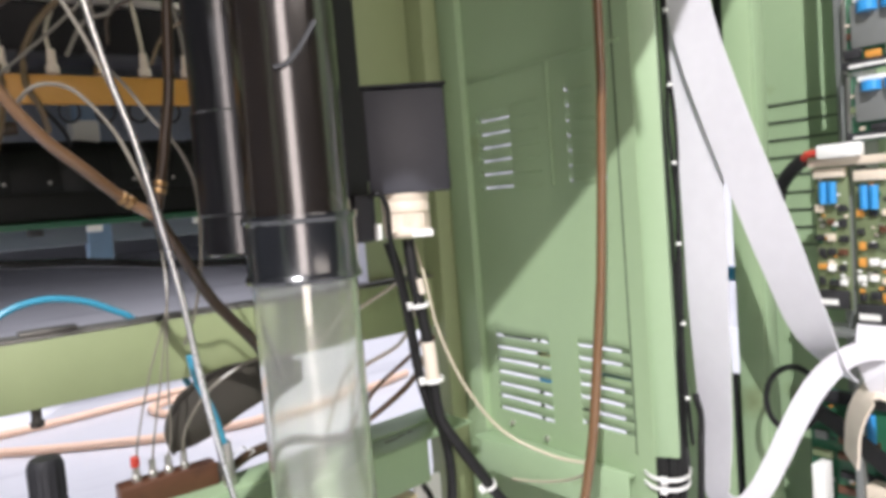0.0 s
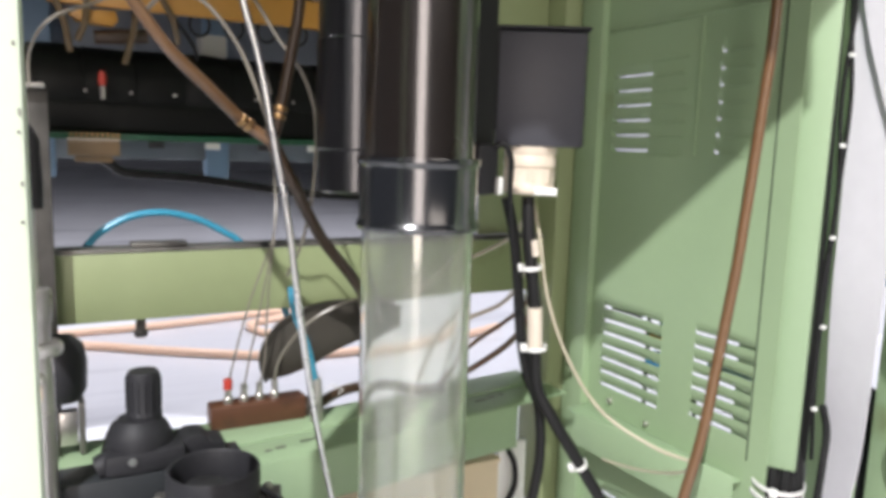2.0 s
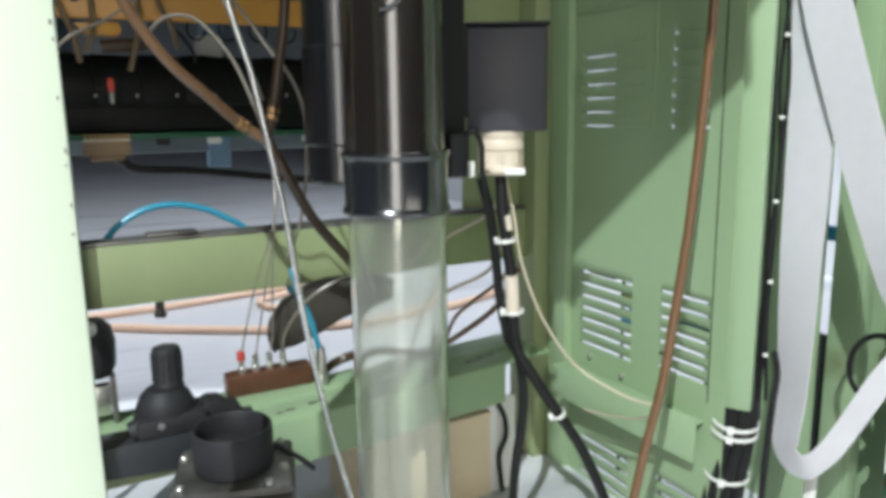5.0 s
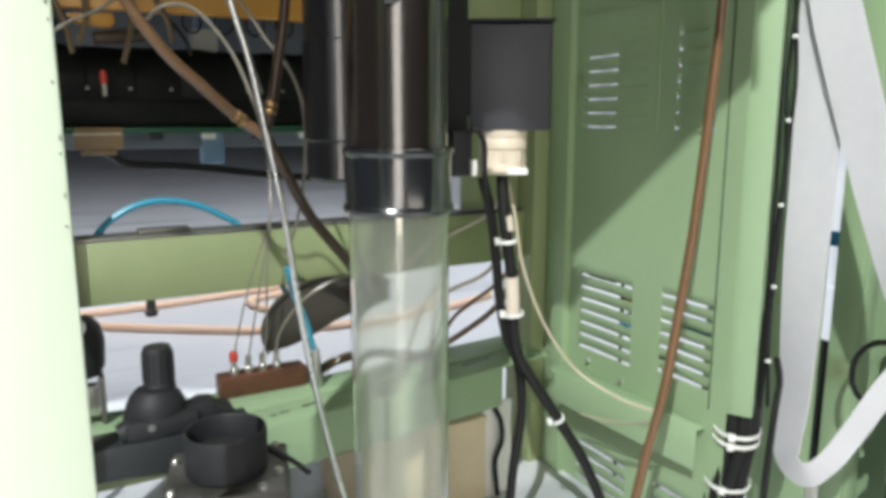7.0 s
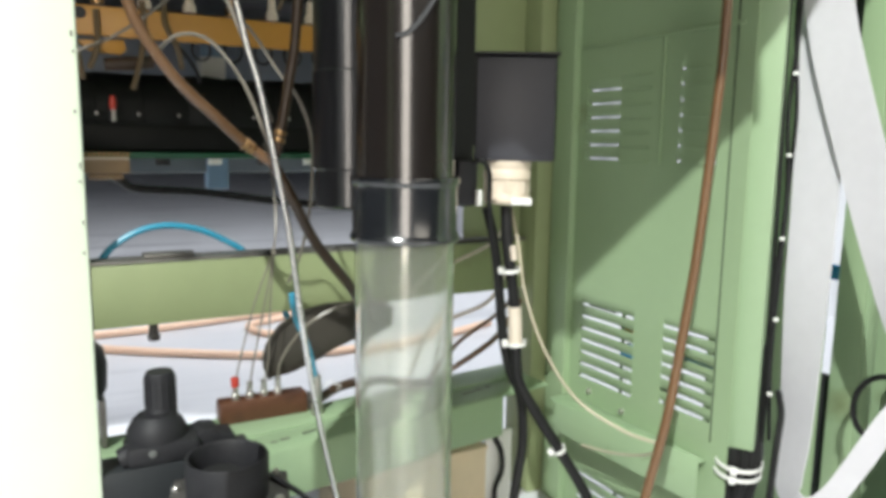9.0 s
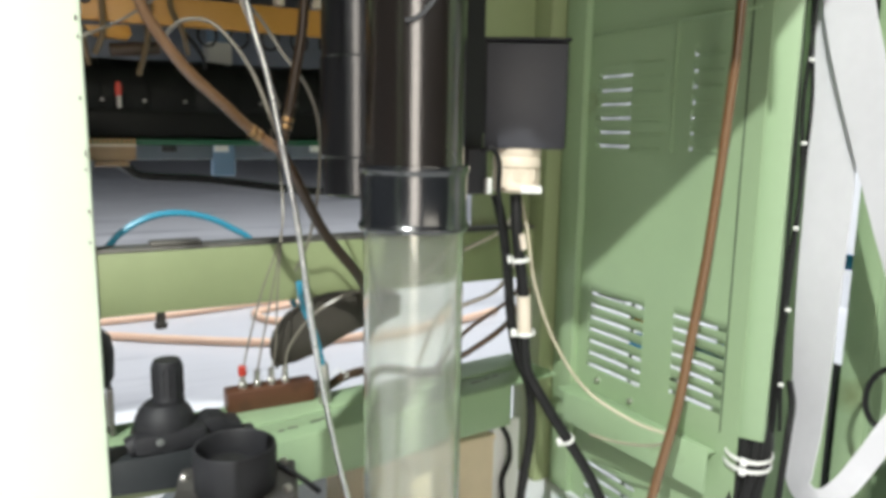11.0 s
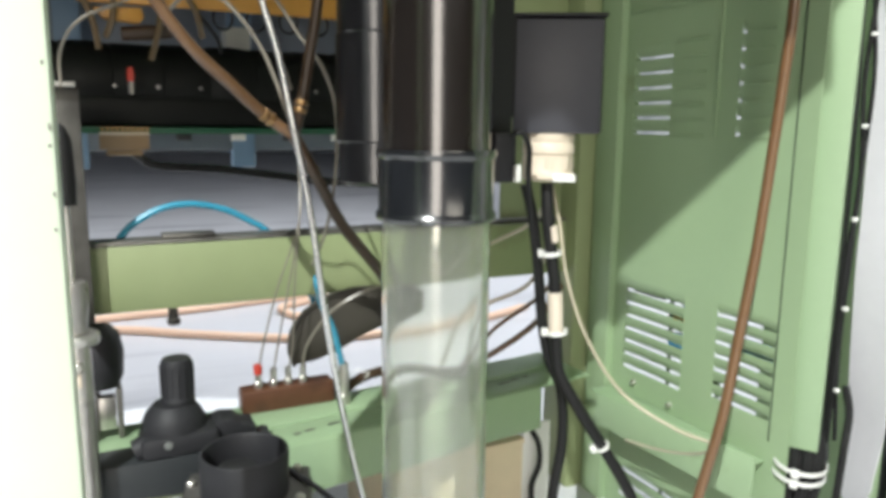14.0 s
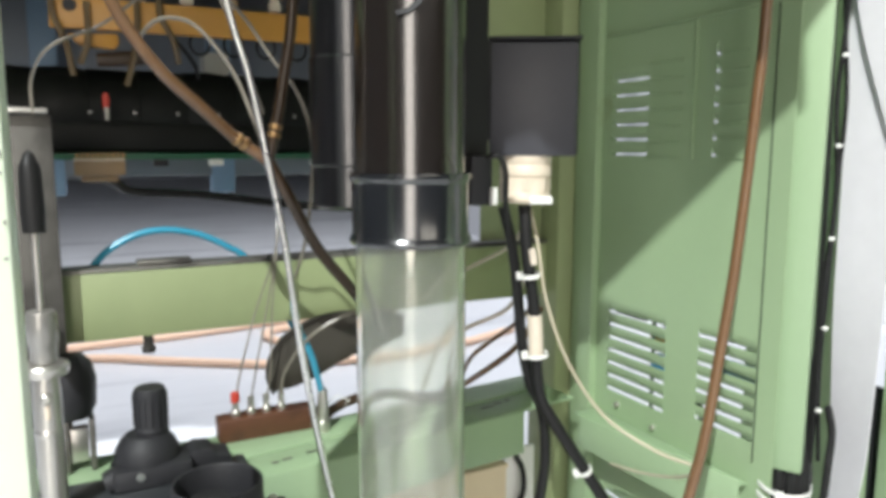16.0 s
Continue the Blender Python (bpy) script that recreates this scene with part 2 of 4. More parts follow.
def slab(outline, push):
    """A plate: an outline of corners, pushed along one way, with eased edges."""
    bm = bmesh.new()
    near = [bm.verts.new(p) for p in outline]
    far = [bm.verts.new(Vector(p) + Vector(push)) for p in outline]
    bm.faces.new(near)
    bm.faces.new(far[::-1])
    for k in range(len(near)):
        bm.faces.new((near[k], far[k], far[(k + 1) % len(near)], near[(k + 1) % len(near)]))
    bmesh.ops.recalc_face_normals(bm, faces=bm.faces)
    bmesh.ops.bevel(bm, geom=list(bm.edges), offset=min(0.0015, Vector(push).length * 0.3), segments=2, affect="EDGES", profile=0.5)
    return bm


def mesh_of(name, bm, material, smooth=None):
    data = bpy.data.meshes.new(name)
    bm.to_mesh(data)
    bm.free()
    data.materials.append(material)
    if smooth is not None:
        data.polygons.foreach_set("use_smooth", [True] * len(data.polygons))
        data.set_sharp_from_angle(angle=radians(smooth))
    return data


def part(name, bm, material, parent=None, label="", smooth=35):
    ob = new(name, mesh_of(name, bm, material, smooth))
    if parent:
        ob.parent = parent
    if label:
        tagged(ob, label)
    return ob


def thing(name, label, category, group="", kind=""):
    return tagged(new(name), label, category, group, kind)


def single(name, bm, material, label, category, group="", kind="", smooth=35):
    return tagged(part(name, bm, material, smooth=smooth), label, category, group, kind)


# ---- hall ----
def hall():
    single("floor", boxed(-7, 8, -5, 14, -0.2, 0, bevel=0), FLOOR, "worn glossy white-grey epoxy hall floor", "floor", kind="structure")
    single("wall_north", boxed(-7, 8, 14, 14.2, 0, 4.6, bevel=0), HALL, "plain grey hall wall", "wall", kind="structure")
    single("wall_south", boxed(-7, 8, -5.2, -5, 0, 4.6, bevel=0), HALL, "plain grey hall wall", "wall", kind="structure")
    single("wall_west", boxed(-7.2, -7, -5, 14, 0, 4.6, bevel=0), HALL, "plain grey hall wall", "wall", kind="structure")
    single("wall_east", boxed(8, 8.2, -5, 14, 0, 4.6, bevel=0), HALL, "plain grey hall wall", "wall", kind="structure")
    # white wall added so the louver slits look out on something bright
    single("slit_backdrop_wall", boxed(2.5, 2.6, 0.8, 6, 0, 2.6, bevel=0), FLOOR, "plain white wall added as a bright backing for the slits", "wall", kind="structure")
    single("ceiling", boxed(-7, 8, -5, 14, 4.6, 4.8, bevel=0), HALL, "plain grey hall ceiling", "ceiling", kind="structure")


hall()


# ---- cabinet ----
def slot_panel(name, label, x, y0, y1, z0, z1, thick, fields):
    """An upright sheet-metal panel facing -x, with fields of pressed louvers: each field (ya, yb, za, zb, count)."""
    base = thing(name, label, "panel", kind="structure")
    ys = sorted({y0, y1, *(v for f in fields for v in f[:2])})
    for a, b in zip(ys, ys[1:]):
        mid = (a + b) / 2
        gaps = sorted((f[2], f[3]) for f in fields if f[0] <= mid <= f[1])
        z = z0
        for ga, gb in [*gaps, (z1, z1)]:
            if ga - z > 1e-4:
                part("sheet", boxed(x, x + thick, a, b, z, ga, bevel=0), GREEN, base)
            z = gb
    shared = {}
    for ya, yb, za, zb, count in fields:
        step = (zb - za) / count
        key = (round(yb - ya, 4), round(step, 4))
        if key not in shared:
            bm, w, n = bmesh.new(), yb - ya, 5
            # a scoop pressed outwards, open along its lower edge
            prof = [(0.0, step), (0.0, step * 0.62), (0.0025, step * 0.4), (0.0045, step * 0.17)]
            rows = []
            for dx, dz in prof:
                rows.append([bm.verts.new((dx * math.sin(math.pi * min(1, max(0.0, (k + 0.35) / (n + 0.7)) * 1)) ** 0.35, w * k / n, dz)) for k in range(n + 1)])
            for r, q in zip(rows, rows[1:]):
                for k in range(n):
                    bm.faces.new((r[k], r[k + 1], q[k + 1], q[k]))
            inner = [[bm.verts.new(v.co + Vector((0.0011, 0, 0))) for v in r] for r in rows]
            for r, q in zip(inner, inner[1:]):
                for k in range(n):
                    bm.faces.new((r[k], q[k], q[k + 1], r[k + 1]))
            for k in range(n):
                bm.faces.new((rows[-1][k], rows[-1][k + 1], inner[-1][k + 1], inner[-1][k]))
            shared[key] = mesh_of("louver", bm, GREEN, 40)
        for k in range(count):
            ob = new("louver", shared[key])
            ob.parent = base
            ob.location = (x, ya, za + k * step)
    return base


def cabinet():
    fields = [(1.105, 1.217, 0.217, 0.345, 7), (0.968, 1.052, 0.228, 0.347, 7), (1.103, 1.21, 0.006, 0.081, 4), (0.972, 1.05, 0.006, 0.086, 4),
              (1.152, 1.222, 0.543, 0.658, 6), (1.04, 1.046, 0.543, 0.675, 7), (0.985, 0.992, 0.543, 0.64, 5)]
    slot_panel("louvered_panel", "light green painted sheet-metal side panel with pressed louvers", 0.9, 0.94, 1.24, 0.0, 1.15, 0.0015, fields)
    frame_bm = boxed(0.889, 0.925, 1.24, 1.285, 0, 1.15)
    single("corner_frame", frame_bm, GREEN, "green painted folded frame beside the louvered panel", "frame", kind="structure")
    single("corner_post", boxed(0.865, 0.93, 1.29, 1.36, 0, 1.19, bevel=0.003), BEAM, "olive green painted steel corner post", "post", kind="structure")
    # raised border round the upper louvers
    border = thing("raised_border", "green pressed border round the upper louvers", "panel trim", kind="structure")
    part("strip", boxed(0.8965, 0.8995, 0.955, 1.236, 0.70, 0.704, bevel=0.001), GREEN, border)
    part("strip", boxed(0.8965, 0.8995, 1.0725, 1.0755, 0.54, 0.70, bevel=0.001), GREEN, border)
    for k in range(7):
        z = 0.5415 + k * 0.019
        part("ridge", boxed(0.8972, 0.8995, 1.095, 1.15, z, z + 0.0022, bevel=0.0008), GREEN, border)
        part("ridge", boxed(0.8972, 0.8995, 1.0, 1.034, z, z + 0.0022, bevel=0.0008), GREEN, border)
    # ledge and apron below the middle louvers
    ledge = thing("apron_plate", "green folded apron plate below the louvers", "plate", kind="structure")
    part("apron", slab([(0.85, 1.205, 0.186), (0.884, 0.968, 0.188), (0.884, 0.97, 0.127), (0.85, 1.213, 0.142)], (0.0025, 0.0004, 0)), GREEN_RAIL, ledge)
    part("ledge", slab([(0.8535, 1.208, 0.1795), (0.8875, 0.968, 0.1795), (0.8985, 0.968, 0.1795), (0.8985, 1.236, 0.1795), (0.862, 1.236, 0.1795)], (0, 0, 0.002)), GREEN_RAIL, ledge)
    for y, z in ((1.12, 0.192), (1.19, 0.2)):
        part("screw", lathe([(0.0001, -0.004), (0.0042, -0.004), (0.0042, 0), (0.003, 0.003), (0.0001, 0.0035)], (0.898, y, z), Matrix.Rotation(radians(-90), 4, "Y"), 14), STEEL, ledge)
    # flange in front of the panel's edge
    fl = thing("door_flange", "bright green upright flange of the cabinet frame", "flange", kind="structure")
    turn = Matrix.Translation((0.917, 0.9435, 0)) @ Matrix.Rotation(radians(30.7), 4, "Z")
    for name, bm in (("face", boxed(-0.0015, 0.0015, -0.0215, 0.0215, 0.204, 1.17, bevel=0.0008)), ("return", boxed(0.0018, 0.022, -0.0215, -0.0195, 0.204, 1.17, bevel=0.0005))):
        bm.transform(turn)
        part(name, bm, GREEN_RAIL, fl)
    single("wall_back", boxed(0.76, 0.864, 1.33, 1.334, 0.42, 1.19, bevel=0.001), BEAM, "olive green sheet-metal back wall above the beam", "wall", kind="structure")
    # dark strip drawn in for the gap between panel and flange
    part("seam_strip", boxed(0.8980, 0.8995, 0.9645, 0.9655, 0.206, 1.17, bevel=0.0006), RUBBER, fl, "thin dark strip standing in for the gap at the flange")
    # upper beam across the back
    beam = thing("cross_beam", "green painted channel beam across the back", "beam", kind="structure")
    part("web", boxed(0.205, 0.864, 1.313, 1.318, 0.338, 0.414, bevel=0.0015), BEAM, beam)
    part("top_flange", boxed(0.205, 0.864, 1.313, 1.352, 0.4145, 0.4185, bevel=0.001), DARKSTEEL, beam, "dark grimy top edge")
    part("bottom_flange", boxed(0.205, 0.864, 1.319, 1.352, 0.338, 0.342, bevel=0.001), BEAM, beam)
    part("bolt", lathe([(0.0001, 0.0), (0.007, 0.0), (0.008, 0.006), (0.0055, 0.008), (0.0055, 0.022), (0.0001, 0.022)], (0.313, 1.325, 0.316), None, 12), DARKSTEEL, beam)
    part("pad", boxed(0.305, 0.365, 1.32, 1.345, 0.419, 0.424, bevel=0.002), DARKSTEEL, beam)
    # lower rail
    rail = thing("lower_rail", "green painted lower rail with scuffed top", "rail", kind="structure")
    skew = Matrix.Translation((0.755, 1.206, 0)) @ Matrix.Rotation(radians(7), 4, "Z")

    def on_rail(bm):
        bm.transform(skew)
        return bm
    part("top", on_rail(boxed(-0.36, 0.09, 0, 0.052, 0.208, 0.212, bevel=0.001)), GREEN_RAIL, rail)
    part("back_strip", on_rail(boxed(-0.36, 0.09, 0.0525, 0.108, 0.209, 0.2138, bevel=0.001)), GREEN_RAIL, rail)
    part("front", on_rail(boxed(-0.36, 0, -0.0032, -0.0004, 0.153, 0.2115, bevel=0.001)), GREEN_RAIL, rail)
    part("back", on_rail(boxed(-0.36, 0.09, 0.104, 0.108, 0.15, 0.2085, bevel=0.001)), GREEN_RAIL, rail)
    for x, y, w in ((-0.335, 0.022, 0.008), (-0.322, 0.024, 0.012), (-0.292, 0.027, 0.014), (-0.276, 0.029, 0.005), (-0.21, 0.038, 0.016), (-0.045, 0.03, 0.02), (-0.02, 0.034, 0.012), (0.0, 0.036, 0.008)):
        part("slot_mark", on_rail(boxed(x, x + w, y, y + 0.0045, 0.2122, 0.2128, bevel=0.0002)), DARKSTEEL, rail)
    stub = thing("rail_stub", "short green painted rail beside the valve", "rail", kind="structure")
    part("top", boxed(0.15, 0.41, 1.222, 1.297, 0.2075, 0.2115, bevel=0.001), GREEN_RAIL, stub)
    part("front", boxed(0.15, 0.41, 1.2185, 1.2215, 0.15, 0.2115, bevel=0.001), BEAM, stub)
    # front post, and an unseen roof sheet added to cast shadows
    post = thing("front_post", "green front post, paled in its colour to look brightly lit", "post", kind="structure")
    part("face", boxed(0.170, 0.222, 0.79, 0.83, 0.0, 1.19, bevel=0.002), LIT_GREEN, post)
    for x, z, w, h in ((0.219, 0.612, 0.0018, 0.004), (0.2196, 0.604, 0.0012, 0.0025), (0.2188, 0.575, 0.0016, 0.003), (0.2198, 0.548, 0.0012, 0.005), (0.2192, 0.541, 0.0018, 0.002), (0.2197, 0.52, 0.0013, 0.0035), (0.219, 0.505, 0.002, 0.002)):
        part("paint_chip", boxed(x, x + w * 0.6, 0.7896, 0.7899, z, z + h * 0.6, bevel=0.0001), DARKSTEEL, post, "dark chip in the paint")
    bm = bmesh.new()
    # outline cut so its shadow edges land on panel, box and flange
    outline = [(-0.5, 0.985), (0.14, 0.641), (0.15, 0.588), (0.196, 0.576), (0.203, 0.53), (0.232, 0.53), (0.24, 0.587), (0.42, 0.49), (0.468, 0.54), (0.56, 0.556), (0.96, 0.64), (0.96, 1.42), (-0.5, 1.42)]
    low = [bm.verts.new((x, y, 1.2)) for x, y in outline]
    high = [bm.verts.new((x, y, 1.215)) for x, y in outline]
    bm.faces.new(low[::-1])
    bm.faces.new(high)
    for k in range(len(low)):
        bm.faces.new((low[k], low[(k + 1) % len(low)], high[(k + 1) % len(low)], high[k]))
    single("roof", bm, GREEN, "unseen green hood sheet, cut to cast the shadow edges", "roof", kind="structure")
    # right-hand compartment
    wall = thing("compartment_wall", "green back wall of the electronics bay with slots", "wall", kind="structure")
    part("sheet", boxed(1.17, 1.175, 0.45, 0.96, 0.0, 1.19, bevel=0), GREEN, wall)
    for k in range(9):
        z = 0.625 - k * 0.0235
        part("slot", boxed(1.1675, 1.1695, 0.835, 0.935, z - 0.002, z, bevel=0.0004), CHIP, wall)
    ch = thing("channel_post", "green folded channel post between the bays", "post", kind="structure")
    part("web", boxed(1.09, 1.094, 0.905, 0.942, 0.0, 1.19, bevel=0.001), GREEN, ch)
    part("lip", boxed(1.0945, 1.12, 0.903, 0.9065, 0.0, 1.19, bevel=0.001), GREEN_RAIL, ch)
    part("lip", boxed(1.0945, 1.12, 0.9385, 0.942, 0.0, 1.19, bevel=0.001), GREEN_RAIL, ch)
    single("bay_partition", boxed(1.088, 1.092, 0.954, 1.14, 0.0, 1.19, bevel=0.0005), GREEN, "green sheet-metal partition beside the channel post", "panel", kind="structure")
    # dark covers added behind the slit, leaving its middle open and bright
    duct = thing("slit_covers", "dark covers added to darken the slit, with a blue clip", "duct")
    part("upper_cover", boxed(1.118, 1.124, 0.948, 0.995, 0.53, 1.19, bevel=0.001), CHIP, duct)
    part("clip", boxed(1.118, 1.1245, 0.948, 0.985, 0.39, 0.41, bevel=0.001), CAP_BLUE, duct)
    part("lower_cover", boxed(1.117, 1.1245, 0.948, 0.988, 0.0, 0.26, bevel=0.001), CHIP, duct)
    part("spine", boxed(1.125, 1.128, 0.985, 0.995, 0.0, 1.19, bevel=0.0005), CHIP, duct)
    single("standoff", boxed(1.0, 1.008, 0.884, 0.897, 0.0, 0.122, bevel=0.001), WHITE, "white upright plastic standoff under the ribbon cable", "standoff")
    single("bay_post", boxed(1.13, 1.166, 0.79, 0.822, 0.0, 1.19, bevel=0.002), GREYPOST, "dark grey steel post in the electronics bay", "post", kind="structure")


cabinet()


# ---- suction column ----
def column():
    c = thing("suction_column", "black and clear plastic suction tube with a black collar", "suction tube")
    at = (0.4975, 0.993, 0)
    part("clear_tube", lathe([(0.0465, 0.0), (0.0465, 0.478), (0.0435, 0.478), (0.0435, 0.0)], at, None, 64, True), TUBE, c, "clear acrylic tube")
    part("base_ring", lathe([(0.052, 0.0), (0.052, 0.03), (0.047, 0.03), (0.047, 0.0)], at, None, 48, True), BLACK, c)
    part("collar", lathe([(0.047, 0.4735), (0.0505, 0.4735), (0.0515, 0.4765), (0.0505, 0.4795), (0.0488, 0.482), (0.0488, 0.524), (0.0508, 0.5265), (0.0513, 0.529), (0.0505, 0.532), (0.047, 0.532)], at, None, 64, True), BLACK, c, "glossy black rubber collar")
    part("upper_tube", lathe([(0.0455, 0.48), (0.0455, 1.19), (0.042, 1.19), (0.042, 0.48)], at, None, 64, True), SMOKED, c, "smoked brown-black upper tube")
    # wrapped tape end on the upper tube
    part("tape", sweep([(0.468, 0.953, 0.652), (0.478, 0.949, 0.655), (0.49, 0.947, 0.668), (0.505, 0.946, 0.69)], 0.003, 8, 6, 0.3), MATT, c, "dark tape end")
    h = thing("column_bracket", "black plastic bracket behind the suction tube", "bracket")
    part("sleeve", lathe([(0.03, 0.497), (0.034, 0.5), (0.034, 0.535), (0.0355, 0.537), (0.0355, 0.63), (0.034, 0.632), (0.034, 1.19), (0.03, 1.19)], (0.474, 1.075, 0), None, 40, True), SLEEVE, h)
    part("plate", boxed(0.5, 0.616, 1.066, 1.082, 0.495, 1.19, bevel=0.003), RUBBER, h)
    part("foot", boxed(0.588, 0.612, 1.05, 1.065, 0.497, 0.545, bevel=0.003), MATT, h)
    part("clip", boxed(0.608, 0.6145, 1.045, 1.05, 0.497, 0.514, bevel=0.001), WHITE, h)


column()


# ---- connection box ----
def connection_box():
    b = thing("connection_box", "matt black plastic connection box with a beige cable gland", "junction box")
    turn = Matrix.Translation((0.673, 1.074, 0.602)) @ Matrix.Rotation(radians(-31), 4, "Z")

    def placed(bm):
        bm.transform(turn)
        return bm
    part("lid", placed(boxed(-0.045, 0.044, -0.013, 0.0, -0.058, 0.056, bevel=0.0025)), LID, b)
    part("housing", placed(boxed(-0.044, 0.047, 0.0005, 0.045, -0.0575, 0.0575, bevel=0.003)), MATT, b)
    part("top_rim", placed(boxed(-0.046, 0.048, -0.014, 0.0465, 0.058, 0.0615, bevel=0.0015)), MATT, b)
    gp = [(0.0001, -0.107), (0.0245, -0.107), (0.0268, -0.104), (0.0268, -0.097), (0.0255, -0.095), (0.0255, -0.08), (0.0275, -0.078), (0.0275, -0.069), (0.0262, -0.067), (0.0275, -0.065), (0.0275, -0.0578), (0.0001, -0.0578)]
    gland = part("cable_gland", placed(lathe(gp, (-0.006, 0.014, 0), None, 28)), BEIGE, b, "beige nylon cable gland")
    part("lock_nut", placed(lathe([(0.0256, -0.0945), (0.0272, -0.0945), (0.0272, -0.081), (0.0256, -0.081)], (-0.006, 0.014, 0), None, 8, True)), BEIGE, gland)
    # white box paints the brightly lit patch on the gland's rim
    part("lip", placed(boxed(-0.002, 0.021, -0.0135, -0.011, -0.107, -0.099, bevel=0.0006)), WHITE, gland)
    s = single("support_arm", boxed(0.612, 0.66, 1.085, 1.1, 0.56, 0.66, bevel=0.002), RUBBER, "black bracket arm holding the connection box", "bracket")
    return s


connection_box()


# ---- cables and hoses ----
def tie(at, axis, r, parent=None, label="white nylon cable tie"):
    turn = Vector(axis).normalized().to_track_quat("Z", "Y").to_matrix().to_4x4()
    bm = lathe([(r, -0.0022), (r + 0.0014, -0.0022), (r + 0.0014, 0.0022), (r, 0.0022)], at, turn, 20, True)
    if parent:
        ob = part("cable_tie", bm, WHITE, parent)
    else:
        ob = single("cable_tie", bm, WHITE, label, "cable tie", "cable ties")
    head = boxed(-0.004, 0.004, -r - 0.006, -r + 0.001, -0.004, 0.004, bevel=0.001)
    head.transform(Matrix.Translation(at) @ turn @ Matrix.Rotation(0.6, 4, "Z"))
    part("tie_head", head, WHITE, ob)
    return ob


def bundles():
    main = [(0.672, 1.085, 0.492), (0.672, 1.08, 0.448), (0.677, 1.08, 0.417), (0.684, 1.08, 0.373), (0.687, 1.08, 0.328), (0.693, 1.08, 0.281), (0.711, 1.07, 0.243), (0.747, 1.065, 0.188), (0.78, 1.05, 0.127), (0.81, 1.03, 0.04), (0.815, 1.02, 0.004)]
    c = thing("cable_bundle", "black cable bundle with white ties under the gland", "cable")
    part("jacket", sweep(main, 0.0069, 12), RUBBER, c)
    part("cream_sleeve", sweep([main[3], (0.6855, 1.0795, 0.35), main[4]], 0.0083, 14, 8), CREAM, c, "cream heat-shrink sleeve")
    part("cream_patch", sweep([(0.674, 1.0725, 0.447), (0.677, 1.0725, 0.43)], 0.004, 8, 4), CREAM, c)
    tie((0.6765, 1.08, 0.417), (0.1, 0, -1), 0.0106, c)
    tie((0.688, 1.08, 0.328), (0.1, 0, -1), 0.0108, c)
    tie((0.7465, 1.065, 0.188), (0.5, 0, -0.8), 0.0074, c)
    second = [(0.652, 1.095, 0.49), (0.663, 1.095, 0.45), (0.671, 1.095, 0.40), (0.678, 1.095, 0.34), (0.69, 1.095, 0.29), (0.711, 1.1, 0.251), (0.716, 1.1, 0.188), (0.705, 1.1, 0.116), (0.7, 1.1, 0.05), (0.7, 1.1, 0.006)]
    single("power_cable", sweep(second, 0.006, 12), RUBBER, "thick black power cable hanging to the floor", "cable")
    single("thin_lead", sweep([(0.602, 1.055, 0.54), (0.614, 1.046, 0.545), (0.626, 1.05, 0.53), (0.636, 1.065, 0.5), (0.648, 1.078, 0.46), (0.66, 1.084, 0.415), (0.668, 1.086, 0.37)], 0.0028, 8), RUBBER, "thin black lead looping into the cable bundle", "cable")
    thin = [(0.695, 1.11, 0.49), (0.694, 1.09, 0.446), (0.7, 1.08, 0.384), (0.726, 1.07, 0.312), (0.761, 1.05, 0.254), (0.79, 1.0, 0.228), (0.803, 0.955, 0.226)]
    single("thin_cable", sweep(thin, 0.0019, 8), TAN_WIRE, "thin tan cable sagging to the panel", "cable")
    single("thin_cable", sweep([(0.852, 1.145, 0.142), (0.848, 1.083, 0.156), (0.835, 1.015, 0.182), (0.81, 0.959, 0.217), (0.80, 0.942, 0.242)], 0.0017, 8), TAN_WIRE, "thin tan cable looped round the brown hose", "cable")
    brown = [(0.848, 0.93, 1.18), (0.842, 0.932, 0.9), (0.84, 0.933, 0.674), (0.84, 0.937, 0.61), (0.838, 0.942, 0.524), (0.83, 0.944, 0.428), (0.82, 0.948, 0.341), (0.8, 0.943, 0.261), (0.782, 0.95, 0.172), (0.765, 0.955, 0.08), (0.755, 0.96, 0.01)]
    bh = thing("brown_hose", "translucent brown plastic hose hanging upright", "hose")
    part("upper_run", sweep(brown[:6], 0.0053, 14), BROWN, bh)
    part("lower_run", sweep(brown[5:], 0.0055, 14), BROWN, bh)
    # wires out of the cross beam into the bundle
    for pts, r, m, lab in (([(0.651, 1.29, 0.23), (0.69, 1.28, 0.3), (0.735, 1.22, 0.345), (0.70, 1.12, 0.41)], 0.0028, CREAM, "thin tan wire"),
                           ([(0.70, 1.285, 0.225), (0.72, 1.28, 0.27), (0.75, 1.2, 0.34), (0.71, 1.12, 0.40)], 0.0028, BROWN, "thin brown wire"),
                           ([(0.665, 1.28, 0.216), (0.715, 1.285, 0.232), (0.762, 1.24, 0.285), (0.74, 1.15, 0.36)], 0.0042, BROWN, "dark brown cable"),
                           ([(0.66, 1.305, 0.35), (0.705, 1.29, 0.385), (0.725, 1.2, 0.43), (0.69, 1.11, 0.47)], 0.0025, CREAM, "thin cream wire")):
        single("wire", sweep(pts, r, 8), m, lab + " looping into the cable bundle", "wire", "wires into the bundle")
    for k in range(4):
        x = 0.615 + 0.007 * k
